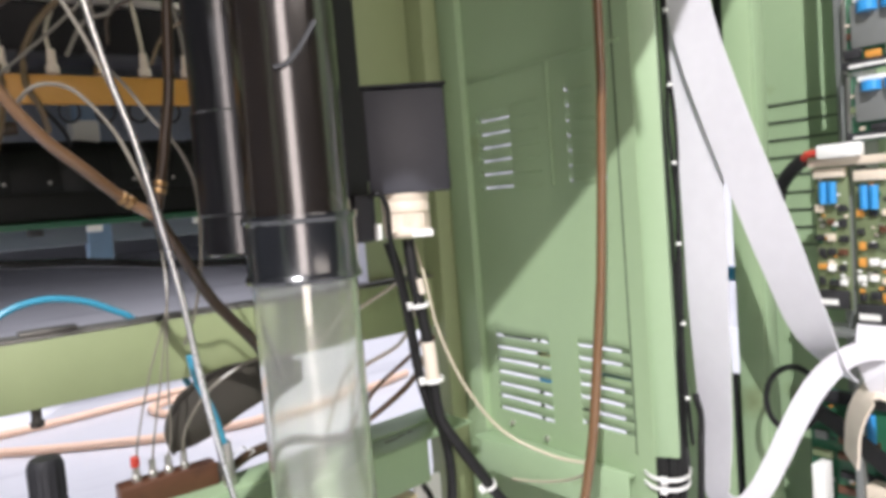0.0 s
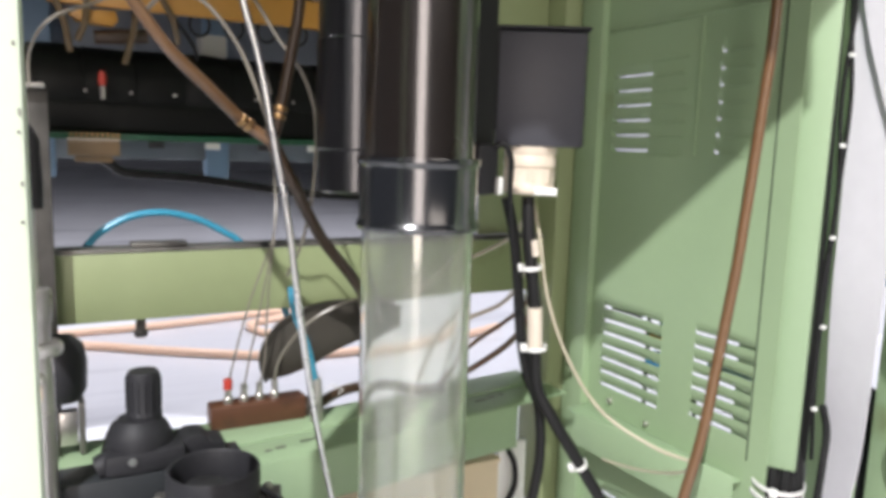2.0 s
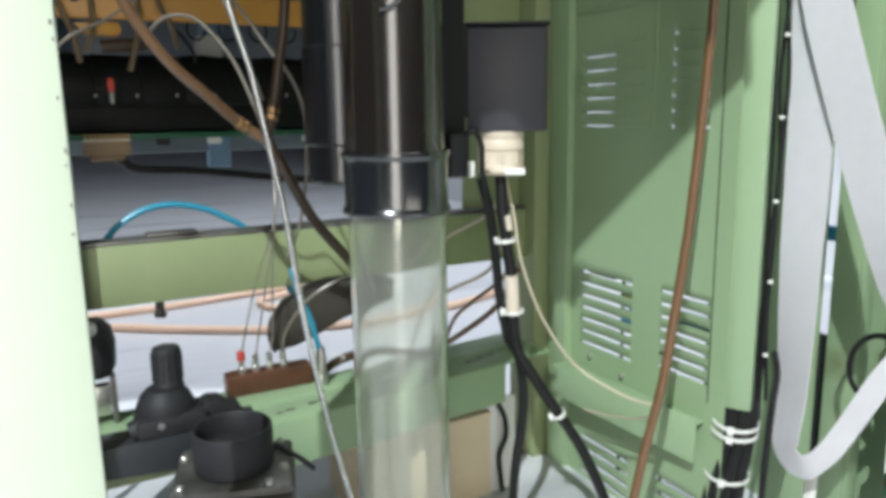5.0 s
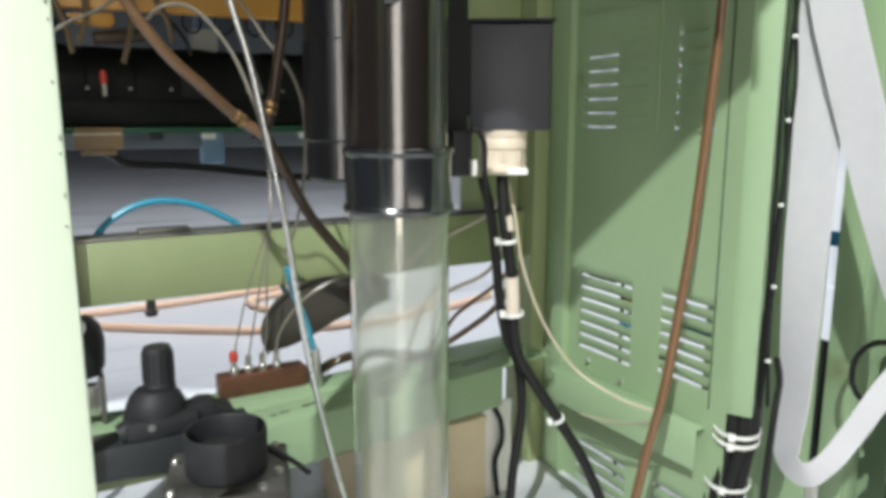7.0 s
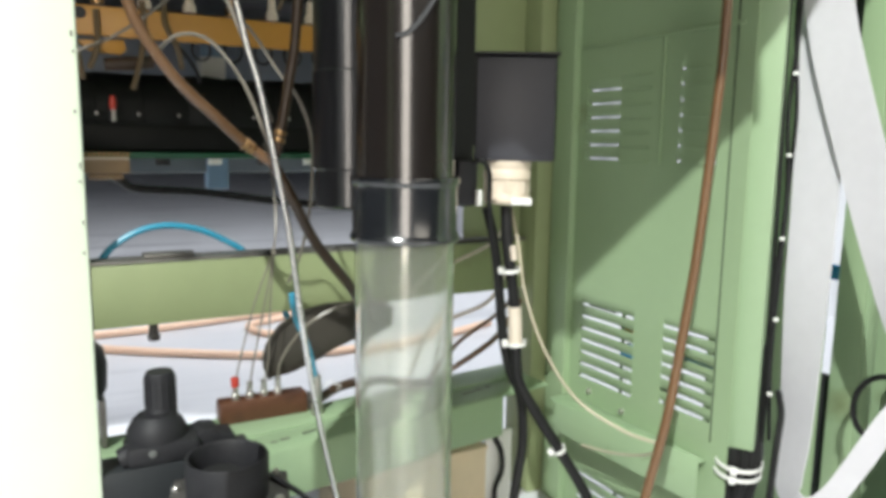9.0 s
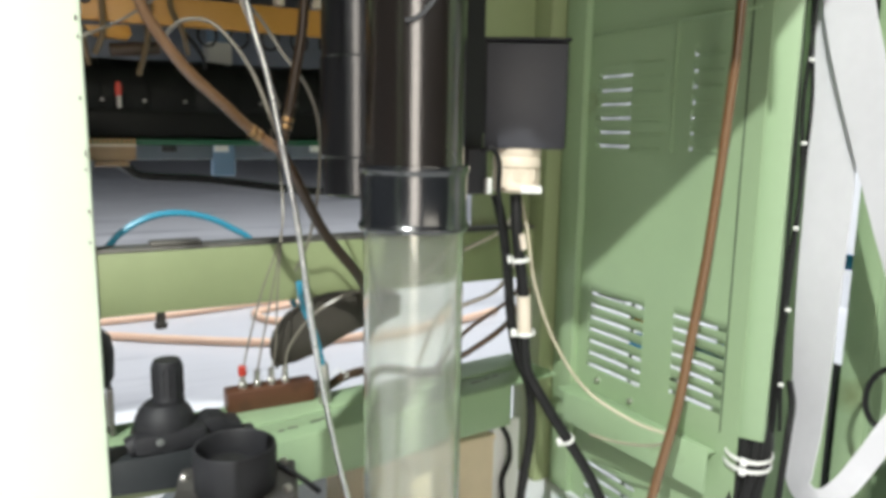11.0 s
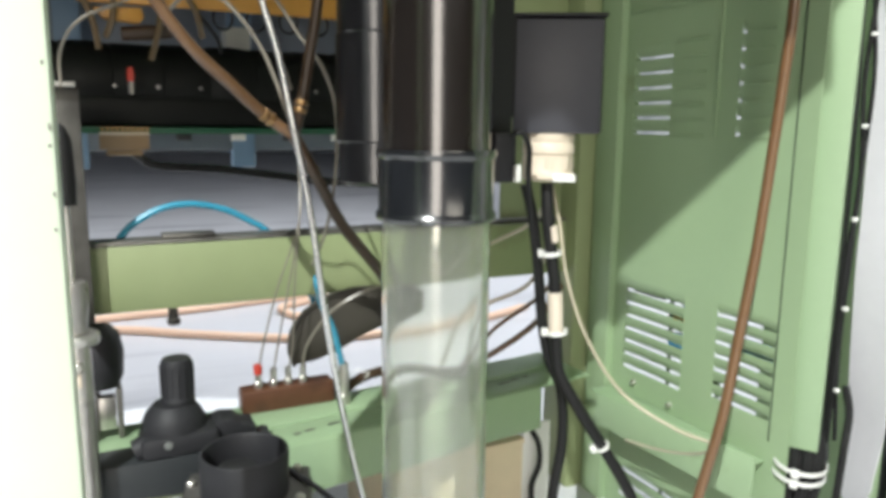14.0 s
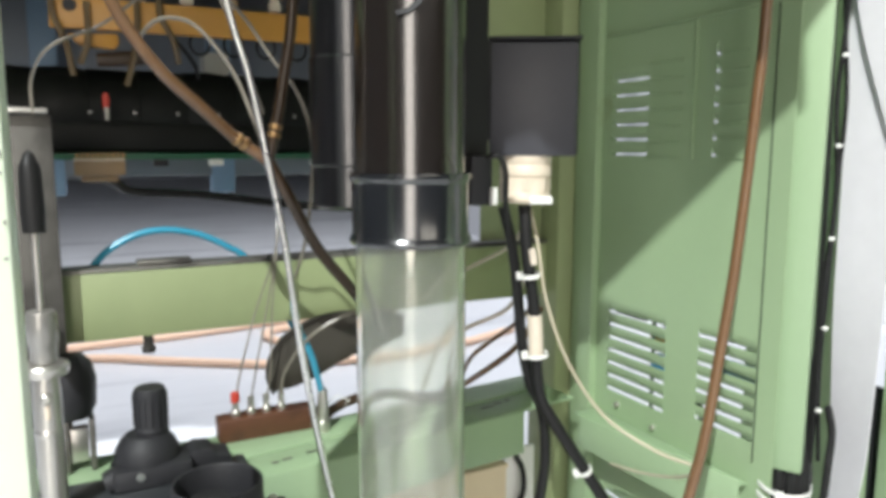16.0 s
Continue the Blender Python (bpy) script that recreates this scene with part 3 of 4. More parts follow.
        single("wire", sweep([(x, 1.12, 1.18), (x + 0.006, 1.13, 0.85), (x - 0.004 + 0.003 * k, 1.13, 0.72), (x + 0.01, 1.135, 0.64), (x + 0.02, 1.14, 0.56)], 0.0026, 8), (BROWN, CREAM, BROWN_DARK, BROWN)[k], "thin brown wire hanging behind the connection box", "wire", "wires behind the box")
    # upright loom behind the flange
    loom = thing("cable_loom", "black cable loom behind the flange with white ties", "cable")
    for k in range(3):
        x, y = 0.952 + 0.008 * (k % 2), 0.929 + 0.004 * k
        wob = [(x + random.uniform(-0.003, 0.003), y + random.uniform(-0.005, 0.005), z) for z in np.linspace(1.19, 0.21, 11)]
        part("strand", sweep(wob, 0.0023, 8, 6), RUBBER, loom)
    for z in (0.73, 0.645, 0.555, 0.46, 0.365, 0.275):
        head = boxed(0.939, 0.944, 0.917, 0.922, z - 0.002, z + 0.002, bevel=0.001)
        part("tie_head", head, WHITE, loom)
    lower = thing("cable_loom", "thick bundle of black cables below the flange", "cable")
    for k in range(9):
        a = 2 * math.pi * k / 8
        r = 0.0 if k == 8 else 0.0135
        x, y = 0.925 + r * math.cos(a), 0.938 + r * math.sin(a) * 1.3
        part("strand", sweep([(x + 0.04, y + 0.034, 0.32), (x + 0.038, y + 0.032, 0.26), (x + 0.026, y + 0.02, 0.215), (x + 0.006, y + 0.004, 0.185), (x - 0.004, y + 0.006, 0.14), (x - 0.008 + random.uniform(-0.004, 0.004), y + 0.014, 0.07), (x - 0.01, y + 0.02, 0.004)], 0.0076, 8, 6), RUBBER, lower)
    for z, dy in ((0.2, 0.0), (0.188, 0.001), (0.128, 0.009)):
        tie((0.922, 0.94 + dy, z - 0.012), (0.05, 0.1, -1), 0.0265, lower)
    single("grey_cable", sweep([(0.972, 0.93, 0.27), (0.955, 0.912, 0.25), (0.93, 0.897, 0.22), (0.92, 0.895, 0.12), (0.92, 0.895, 0.005)], 0.004, 10), RUBBER, "thin black cable beside the loom", "cable")


bundles()


def air_lines():
    h = thing("brown_y_hose", "brown plastic hose with a Y joint and brass rings", "hose")
    part("arm", sweep([(0.262, 1.1, 0.735), (0.275, 1.1, 0.69), (0.29, 1.1, 0.654), (0.318, 1.1, 0.615), (0.351, 1.11, 0.586), (0.385, 1.125, 0.558), (0.411, 1.125, 0.54)], 0.0053, 14), BROWN, h)
    part("arm", sweep([(0.442, 1.12, 0.76), (0.435, 1.12, 0.668), (0.427, 1.12, 0.62), (0.418, 1.12, 0.573), (0.411, 1.125, 0.54)], 0.0052, 14), BROWN_DARK, h)
    part("stem", sweep([(0.405, 1.125, 0.55), (0.411, 1.125, 0.54), (0.43, 1.13, 0.507), (0.462, 1.14, 0.451), (0.512, 1.16, 0.392), (0.548, 1.23, 0.35), (0.58, 1.295, 0.32)], 0.0058, 14), BROWN_DARK, h)
    for at, way in (((0.383, 1.124, 0.5595), (0.8, 0.3, -0.55)), ((0.389, 1.1255, 0.5555), (0.8, 0.2, -0.55)), ((0.4175, 1.12, 0.571), (-0.25, 0, -1)), ((0.416, 1.121, 0.564), (-0.25, 0, -1))):
        turn = Vector(way).normalized().to_track_quat("Z", "Y").to_matrix().to_4x4()
        part("ring", lathe([(0.005, -0.0028), (0.0062, -0.0022), (0.0066, 0), (0.0062, 0.0022), (0.005, 0.0028)], at, turn, 20, True), BRASS, h)
    single("steel_wire", sweep([(0.352, 1.05, 0.72), (0.367, 1.05, 0.653), (0.38, 1.05, 0.607), (0.394, 1.05, 0.534), (0.405, 1.05, 0.471), (0.416, 1.05, 0.384), (0.43, 1.05, 0.294), (0.45, 1.05, 0.199), (0.48, 1.05, 0.08), (0.5, 1.05, 0.004)], 0.003, 12), SHEATH, "bright steel-sheathed wire hanging slantwise", "wire")
    for pts, r in (([(0.30, 1.12, 0.64), (0.315, 1.09, 0.655), (0.339, 1.09, 0.656), (0.359, 1.09, 0.639), (0.377, 1.09, 0.612), (0.39, 1.08, 0.572), (0.398, 1.062, 0.532), (0.405, 1.057, 0.49), (0.41, 1.056, 0.45)], 0.0017),
                   ([(0.37, 1.14, 0.70), (0.399, 1.14, 0.668), (0.42, 1.14, 0.637), (0.442, 1.14, 0.609), (0.455, 1.14, 0.577), (0.458, 1.14, 0.542), (0.454, 1.14, 0.489), (0.45, 1.16, 0.44), (0.447, 1.2, 0.40)], 0.0017),
                   ([(0.31, 1.1, 0.79), (0.345, 1.08, 0.72), (0.372, 1.07, 0.65), (0.392, 1.06, 0.58)], 0.0019),
                   ([(0.42, 1.12, 0.80), (0.365, 1.16, 0.74), (0.32, 1.2, 0.70), (0.28, 1.25, 0.672), (0.235, 1.22, 0.645), (0.216, 1.27, 0.62), (0.214, 1.28, 0.585)], 0.0016)):
        single("air_tube", sweep(pts, r, 8), CLEAR, "thin milky air tube curving down", "tube", "thin air tubes")
    single("blue_hose", sweep([(0.2, 1.37, 0.33), (0.238, 1.365, 0.385), (0.257, 1.36, 0.411), (0.277, 1.36, 0.433), (0.309, 1.36, 0.45), (0.344, 1.36, 0.454), (0.381, 1.36, 0.446), (0.414, 1.36, 0.429), (0.435, 1.36, 0.414), (0.47, 1.358, 0.37), (0.5, 1.358, 0.3)], 0.0042, 10), BLUE, "blue plastic air hose arching behind the beam", "hose")
    single("blue_hose", sweep([(0.04, 1.3, 0.004), (0.065, 1.3, 0.1), (0.086, 1.3, 0.193), (0.1, 1.3, 0.229), (0.111, 1.3, 0.272), (0.13, 1.33, 0.34), (0.16, 1.36, 0.36)], 0.0055, 10), BLUE, "blue plastic air hose rising beside the post", "hose")
    f = thing("blue_hose", "short blue air hose in a brass push fitting", "hose")
    part("hose", sweep([(0.4525, 1.205, 0.385), (0.4555, 1.21, 0.37), (0.467, 1.235, 0.345), (0.482, 1.24, 0.31), (0.496, 1.25, 0.262)], 0.0038, 10), BLUE, f)
    part("fitting", lathe([(0.0001, 0.212), (0.008, 0.212), (0.008, 0.226), (0.0065, 0.228), (0.0065, 0.25), (0.0055, 0.266), (0.0001, 0.266)], (0.497, 1.25, 0), None, 14), STEEL, f)


air_lines()


# ---- manifold, regulator, cup, cylinder ----
def manifold():
    m = thing("air_manifold", "brown stained valve manifold with four push fittings", "manifold")
    part("block", boxed(0.378, 0.489, 1.262, 1.29, 0.2125, 0.241, bevel=0.003), RUST, m)
    part("end_cap", boxed(0.486, 0.51, 1.266, 1.286, 0.2125, 0.234, bevel=0.004), DARKSTEEL, m)
    for k, x in enumerate((0.399, 0.417, 0.435, 0.453)):
        f = part("fitting", lathe([(0.0001, 0.24), (0.0055, 0.24), (0.0055, 0.247), (0.004, 0.249), (0.004, 0.262), (0.0001, 0.262)], (x, 1.274, 0), None, 12), STEEL, m)
        if k == 0:
            part("cap", lathe([(0.0001, 0.258), (0.0052, 0.258), (0.0052, 0.268), (0.004, 0.27), (0.0001, 0.27)], (x, 1.274, 0), None, 12), RED, f, "red release ring")
    for x, top in ((0.399, (0.424, 1.27, 0.36)), (0.417, (0.437, 1.27, 0.36)), (0.435, (0.445, 1.27, 0.37))):
        single("air_tube", sweep([(x, 1.274, 0.255), (x + 0.006, 1.272, 0.29), top, (0.452, 1.27, 0.44), (0.46, 1.3, 0.5), (0.465, 1.36, 0.56)], 0.0011, 8), CLEAR, "thin milky air tube rising from the manifold", "tube", "thin air tubes")
    single("air_tube", sweep([(0.453, 1.274, 0.255), (0.455, 1.26, 0.29), (0.475, 1.23, 0.335), (0.51, 1.22, 0.358), (0.54, 1.22, 0.364), (0.58, 1.22, 0.36)], 0.0019, 8), CLEAR, "thin milky air tube bending from the manifold", "tube", "thin air tubes")
    a = thing("curved_lever", "dark brown curved lever arm behind the tube", "lever")
    edge = [(0.450, 0.252), (0.443, 0.274), (0.447, 0.298), (0.464, 0.321), (0.492, 0.337), (0.53, 0.345), (0.575, 0.342), (0.625, 0.332), (0.625, 0.304), (0.575, 0.292), (0.54, 0.28), (0.508, 0.264), (0.478, 0.255)]
    part("arm", slab([(x, 1.303, z) for x, z in edge], (0, 0.007, 0)), LEVER, a)
    part("rim", sweep([(x, 1.3, z) for x, z in edge[:8]], 0.0022, 8, 4), LEVER, a)
    part("pivot", lathe([(0.0001, -0.008), (0.009, -0.008), (0.009, 0.008), (0.0001, 0.008)], (0.604, 1.312, 0.331), Matrix.Rotation(radians(90), 4, "X"), 18), MATT, a)
    single("loose_thread", sweep([(0.508, 1.27, 0.236), (0.512, 1.262, 0.246), (0.52, 1.258, 0.252), (0.526, 1.262, 0.246), (0.534, 1.26, 0.243), (0.53, 1.266, 0.236)], 0.0007, 6), WHITE, "loose white thread caught beside the fitting", "thread")
    single("dark_lead", sweep([(0.505, 1.275, 0.222), (0.54, 1.285, 0.232), (0.59, 1.288, 0.234), (0.65, 1.284, 0.222), (0.70, 1.28, 0.218)], 0.0065, 10), BROWN_DARK, "dark brown lead lying along the rail", "cable")


def regulator():
    r = thing("air_regulator", "black plastic air pressure regulator with a ribbed knob", "regulator")
    at = (0.301, 1.19, 0)
    part("bowl", lathe([(0.0001, 0.2248), (0.0312, 0.2248), (0.0318, 0.227), (0.0318, 0.244), (0.0305, 0.254), (0.0262, 0.263), (0.0195, 0.27), (0.0001, 0.272)], (0.296, 1.19, 0), None, 30), MATT, r)
    knob = part("knob", lathe([(0.0001, 0.268), (0.0165, 0.268), (0.0168, 0.275), (0.0155, 0.277), (0.0157, 0.312), (0.0135, 0.3165), (0.0001, 0.317)], at, None, 30), MATT, r)
    for k in range(16):
        rib = boxed(0.0152, 0.0166, -0.0008, 0.0008, 0.279, 0.31, bevel=0)
        rib.transform(Matrix.Translation(at) @ Matrix.Rotation(2 * math.pi * k / 16, 4, "Z"))
        part("rib", rib, MATT, knob)
    part("body", boxed(0.262, 0.336, 1.1565, 1.203, 0.2248, 0.2465, bevel=0.006), MATT, r)
    part("side_block", slab([(0.325, 1.175, 0.225), (0.33, 1.175, 0.242), (0.342, 1.175, 0.248), (0.356, 1.175, 0.246), (0.362, 1.175, 0.239), (0.376, 1.175, 0.237), (0.376, 1.175, 0.225)], (0, 0.035, 0)), MATT, r)
    part("side_port", lathe([(0.0001, -0.012), (0.011, -0.012), (0.012, 0), (0.009, 0.007), (0.0001, 0.007)], (0.268, 1.172, 0.236), Matrix.Rotation(radians(70), 4, "Y"), 18), MATT, r)
    part("screw", lathe([(0.0001, 0), (0.0042, 0), (0.0036, 0.002), (0.0001, 0.0024)], (0.287, 1.1565, 0.2385), Matrix.Rotation(radians(90), 4, "X"), 12), GREYPOST, r)
    b = thing("rail_bracket", "flat grey-black steel bar carrying the regulator", "bracket")
    part("arm", slab([(0.13, 1.158, 0.224), (0.392, 1.158, 0.2245), (0.392, 1.158, 0.183), (0.33, 1.158, 0.181), (0.13, 1.158, 0.197)], (0, 0.045, 0)), BARGREY, b)
    part("leg", boxed(0.318, 0.338, 1.16, 1.18, 0.0, 0.1805, bevel=0.002), MATT, b)
    part("bolt", lathe([(0.0001, 0), (0.005, 0), (0.0045, 0.003), (0.0001, 0.0034)], (0.355, 1.1575, 0.205), Matrix.Rotation(radians(90), 4, "X"), 6), DARKSTEEL, b)
    c = thing("suction_cup_holder", "black ring cup on a bolted dark mounting plate", "cup holder")
    at = (0.341, 1.053, 0)
    part("cup", lathe([(0.0001, 0.226), (0.0355, 0.226), (0.038, 0.229), (0.0385, 0.25), (0.0385, 0.266), (0.0375, 0.268), (0.036, 0.268), (0.0345, 0.2655), (0.0335, 0.242), (0.0001, 0.24)], at, None, 48), MATT, c)
    part("cup_insert", lathe([(0.0001, 0.2402), (0.018, 0.2402), (0.017, 0.252), (0.0001, 0.254)], (0.335, 1.057, 0), None, 24), RUBBER, c)
    turn = Matrix.Translation(at) @ Matrix.Rotation(radians(-16), 4, "Z")

    def set_down(bm):
        bm.transform(turn)
        return bm
    plate = part("plate", set_down(boxed(-0.056, 0.056, -0.052, 0.05, 0.2165, 0.2255, bevel=0.003)), PLATE, c, "dark stained mounting plate")
    part("lower_plate", set_down(boxed(-0.053, 0.058, -0.056, 0.05, 0.196, 0.2155, bevel=0.004)), PLATE, c)
    for dx, dy in ((-0.046, -0.041), (0.034, -0.044), (0.048, -0.016), (0.044, 0.041), (-0.05, 0.024)):
        p = Matrix.Rotation(radians(-16), 3, "Z") @ Vector((dx, dy, 0)) + Vector(at)
        part("bolt", lathe([(0.0001, 0.2255), (0.0046, 0.2255), (0.0046, 0.2288), (0.0032, 0.2305), (0.0001, 0.2305)], p, None, 12), STEEL, plate)
    part("body", set_down(boxed(-0.045, 0.05, -0.04, 0.045, 0.0, 0.1955, bevel=0.004)), MATT, c)
    part("lever", sweep([(0.383, 1.085, 0.2285), (0.392, 1.06, 0.2285), (0.401, 1.035, 0.2275), (0.409, 1.012, 0.224)], 0.0026, 8), MATT, c)


def cylinder():
    p = thing("mounting_plate", "grimy grey steel mounting plate standing upright", "plate")
    part("plate", boxed(0.165, 0.2295, 1.29, 1.296, 0.0, 0.586, bevel=0.001), PLATE, p)
    part("top_lip", boxed(0.17, 0.227, 1.278, 1.296, 0.5865, 0.591, bevel=0.001), STEEL, p)
    c = thing("pneumatic_cylinder", "slim silver pneumatic cylinder with a thin rod", "cylinder")
    at = (0.214, 1.143, 0)
    part("barrel", lathe([(0.0001, 0.0), (0.0115, 0.0), (0.0115, 0.34), (0.0105, 0.355), (0.0001, 0.355)], at, None, 28), STEEL, c)
    part("barrel_ring", lathe([(0.0116, 0.3), (0.0122, 0.301), (0.0122, 0.306), (0.0116, 0.307)], at, None, 28, True), STEEL, c)
    part("nut", lathe([(0.0001, 0.3555), (0.0185, 0.3555), (0.0195, 0.358), (0.0195, 0.363), (0.0175, 0.3655), (0.0001, 0.3655)], at, None, 28), STEEL, c)
    part("collar", lathe([(0.0001, 0.366), (0.0105, 0.366), (0.0105, 0.381), (0.0122, 0.384), (0.0122, 0.409), (0.011, 0.412), (0.0001, 0.412)], at, None, 24), GREYWIRE, c)
    part("rod", lathe([(0.0001, 0.41), (0.0026, 0.41), (0.0026, 0.485), (0.0001, 0.485)], at, None, 12), STEEL, c)
    part("coupler", lathe([(0.0001, 0.48), (0.009, 0.48), (0.0098, 0.5), (0.0085, 0.535), (0.004, 0.547), (0.0001, 0.55)], at, None, 18), RUBBER, c)
    part("clamp", boxed(0.204, 0.224, 1.163, 1.289, 0.3565, 0.3625, bevel=0.001), DARKSTEEL, c)
    part("port", lathe([(0.0001, -0.005), (0.0052, -0.005), (0.0052, 0.003), (0.003, 0.005), (0.0001, 0.005)], (0.214, 1.129, 0.337), Matrix.Rotation(radians(90), 4, "X"), 12), STEEL, c)
    part("port_stem", boxed(0.2125, 0.2165, 1.1285, 1.132, 0.318, 0.336, bevel=0.001), BEIGE, c)
    v = thing("black_valve", "black rounded valve body on a steel clevis", "valve")
    part("bulb", lathe([(0.0001, 0.268), (0.016, 0.27), (0.022, 0.282), (0.0235, 0.31), (0.02, 0.328), (0.011, 0.338), (0.0001, 0.34)], (0.232, 1.27, 0), None, 24), MATT, v)
    part("clevis_arm", boxed(0.22, 0.226, 1.258, 1.282, 0.2125, 0.268, bevel=0.001), DARKSTEEL, v)
    part("clevis_arm", boxed(0.245, 0.251, 1.258, 1.282, 0.2125, 0.268, bevel=0.001), DARKSTEEL, v)
    part("pin_block", boxed(0.227, 0.244, 1.262, 1.278, 0.222, 0.258, bevel=0.001), STEEL, v)


manifold()
regulator()
cylinder()


# ---- rear unit ----
def rear_unit():
    u = thing("winding_unit", "long black machine head with a green circuit board edge", "machine head")
    roll = [(0.0001, -0.48), (0.05, -0.48), (0.0535, -0.476)]
    for k in range(16):
        z = -0.47 + k * 0.06
        roll += [(0.054, z), (0.0535 + 0.0012 * (k % 3), z + 0.03), (0.0525, z + 0.058)]
    roll += [(0.05, 0.492), (0.0001, 0.492)]
    part("roller_cover", lathe(roll, (0.38, 1.515, 0.6), Matrix.Rotation(radians(90), 4, "Y"), 40), ROLLER, u)
    part("housing", boxed(-0.1, 0.86, 1.46, 1.64, 0.545, 0.585, bevel=0.008), ROLLER, u)
    part("back_strip", boxed(-0.1, 0.86, 1.665, 1.68, 0.508, 0.55, bevel=0.002), SLATE, u, "slate grey painted strip")
    part("board", boxed(-0.1, 0.8, 1.45, 1.6, 0.537, 0.5445, bevel=0.0005), PCB, u, "green circuit board edge")
    for k in range(9):
        x = 0.2 + 0.07 * k
        part("clip", boxed(x, x + 0.018, 1.447, 1.46, 0.528, 0.5365, bevel=0.001), WHITE if k % 2 else CHIP, u)
    for k in range(8):
        x = 0.27 + 0.052 * k
        part("screw", lathe([(0.0001, 0), (0.0024, 0), (0.002, 0.002), (0.0001, 0.0025)], (x, 1.4605, 0.596), Matrix.Rotation(radians(90), 4, "X"), 10), GREYWIRE, u)
    con = part("connector", boxed(0.248, 0.306, 1.442, 1.452, 0.517, 0.535, bevel=0.001), TERMINAL, u, "brown terminal strip")
    part("strip_lip", boxed(0.248, 0.306, 1.439, 1.452, 0.5353, 0.5385, bevel=0.0008), BEIGE, con)
    part("strip_foot", boxed(0.255, 0.298, 1.443, 1.451, 0.509, 0.5165, bevel=0.002), TERMINAL, con)
    for k in range(10):
        part("pin", boxed(0.2505 + 0.0058 * k, 0.2535 + 0.0058 * k, 1.4405, 1.4445, 0.5395, 0.545, bevel=0.0004), BRASS, con)
    part("red_plug", lathe([(0.0001, 0.6), (0.0038, 0.6), (0.0045, 0.61), (0.003, 0.617), (0.0001, 0.617)], (0.287, 1.42, 0), None, 12), RED, u)
    part("red_plug_stem", lathe([(0.0001, 0.585), (0.003, 0.585), (0.003, 0.6), (0.0001, 0.6)], (0.287, 1.42, 0), None, 10), STEEL, u)
    single("black_lead", sweep([(0.285, 1.452, 0.514), (0.296, 1.45, 0.506), (0.315, 1.45, 0.496), (0.393, 1.45, 0.49), (0.48, 1.45, 0.478), (0.556, 1.45, 0.469), (0.64, 1.44, 0.466), (0.72, 1.44, 0.48)], 0.0058, 10), RUBBER, "black lead hanging under the machine head", "cable")
    o = thing("orange_bar", "orange painted steel bar with tube fittings", "bar")
    part("bar", boxed(0.232, 0.84, 1.41, 1.42, 0.69, 0.726, bevel=0.0015), ORANGE, o)
    part("hole", lathe([(0.0001, 0), (0.0075, 0), (0.0075, 0.0015), (0.0001, 0.0015)], (0.254, 1.4095, 0.716), Matrix.Rotation(radians(90), 4, "X"), 18), CHIP, o)
    part("lower_bar", lathe([(0.0001, -0.03), (0.008, -0.03), (0.009, 0.0), (0.008, 0.03), (0.0001, 0.03)], (0.31, 1.43, 0.66), Matrix.Rotation(radians(84), 4, "Y"), 14), BROWN_DARK, o, "stained brown tube under the bar")
    part("clamp", slab([(0.25, 1.412, 0.684), (0.262, 1.412, 0.672), (0.3, 1.412, 0.669), (0.306, 1.412, 0.676), (0.303, 1.412, 0.687)], (0, 0.02, 0)), ORANGE, o)
    for xa, xb, za, zb in ((0.236, 0.254, 0.705, 0.636), (0.326, 0.311, 0.705, 0.626), (0.272, 0.262, 0.69, 0.65), (0.352, 0.372, 0.71, 0.655)):
        part("drop_tube", sweep([(xa, 1.405, za + 0.03), (xa, 1.402, za), ((xa + xb) / 2 + 0.003, 1.402, (za + zb) / 2), (xb, 1.41, zb)], 0.0038, 10), TAN_TUBE, o)
    for k in range(7):
        x = 0.2 + 0.05 * k
        z = 0.74 + random.uniform(0.0, 0.03)
        pts = [(x, 1.405, z), (x + random.uniform(0.0, 0.03), 1.39, z + 0.04), (x + random.uniform(0.02, 0.1), 1.36, z + random.uniform(0.05, 0.11)), (x + random.uniform(-0.06, 0.12), 1.33, z + 0.17), (x + random.uniform(-0.1, 0.1), 1.31, 1.05)]
        single("air_tube", sweep(pts, random.choice((0.0026, 0.0034, 0.0042)), 8), (TAN_TUBE, CLEAR, BROWN_DARK)[k % 3], "thin yellowed air tube tangled above the orange bar", "tube", "tubes on the orange bar")
    for k in range(10):
        x = 0.275 + 0.055 * k
        part("fitting", lathe([(0.0001, 0.7285), (0.0085, 0.7285), (0.0085, 0.737), (0.006, 0.74), (0.005, 0.758), (0.0001, 0.758)], (x, 1.416, 0), None, 12), BEIGE if k % 3 else BRASS, o)
        top = (x - 0.03 + random.uniform(-0.05, 0.05), 1.36 + random.uniform(-0.08, 0.04), 0.9 + random.uniform(-0.03, 0.08))
        single("air_tube", sweep([(x, 1.416, 0.75), (x - 0.004, 1.41, 0.78), ((x + top[0]) / 2 + 0.01, 1.39, 0.83), top, (top[0] - 0.05, top[1] - 0.03, 1.02)], 0.0027, 8), CLEAR if k % 2 else TAN_WIRE, "thin pale air tube rising from the orange bar", "tube", "tubes on the orange bar")
    for k in range(9):
        x = 0.4 + 0.042 * k
        loop = [(x + 0.012 * math.sin(a), 1.425, 0.683 + 0.014 * math.cos(a)) for a in np.linspace(0.2, 6.1, 9)]
        part("loop", sweep(loop, 0.0017, 6, 4), RUBBER, o)
    t = thing("upper_head", "dark machine carriage above the orange bar", "machine head")
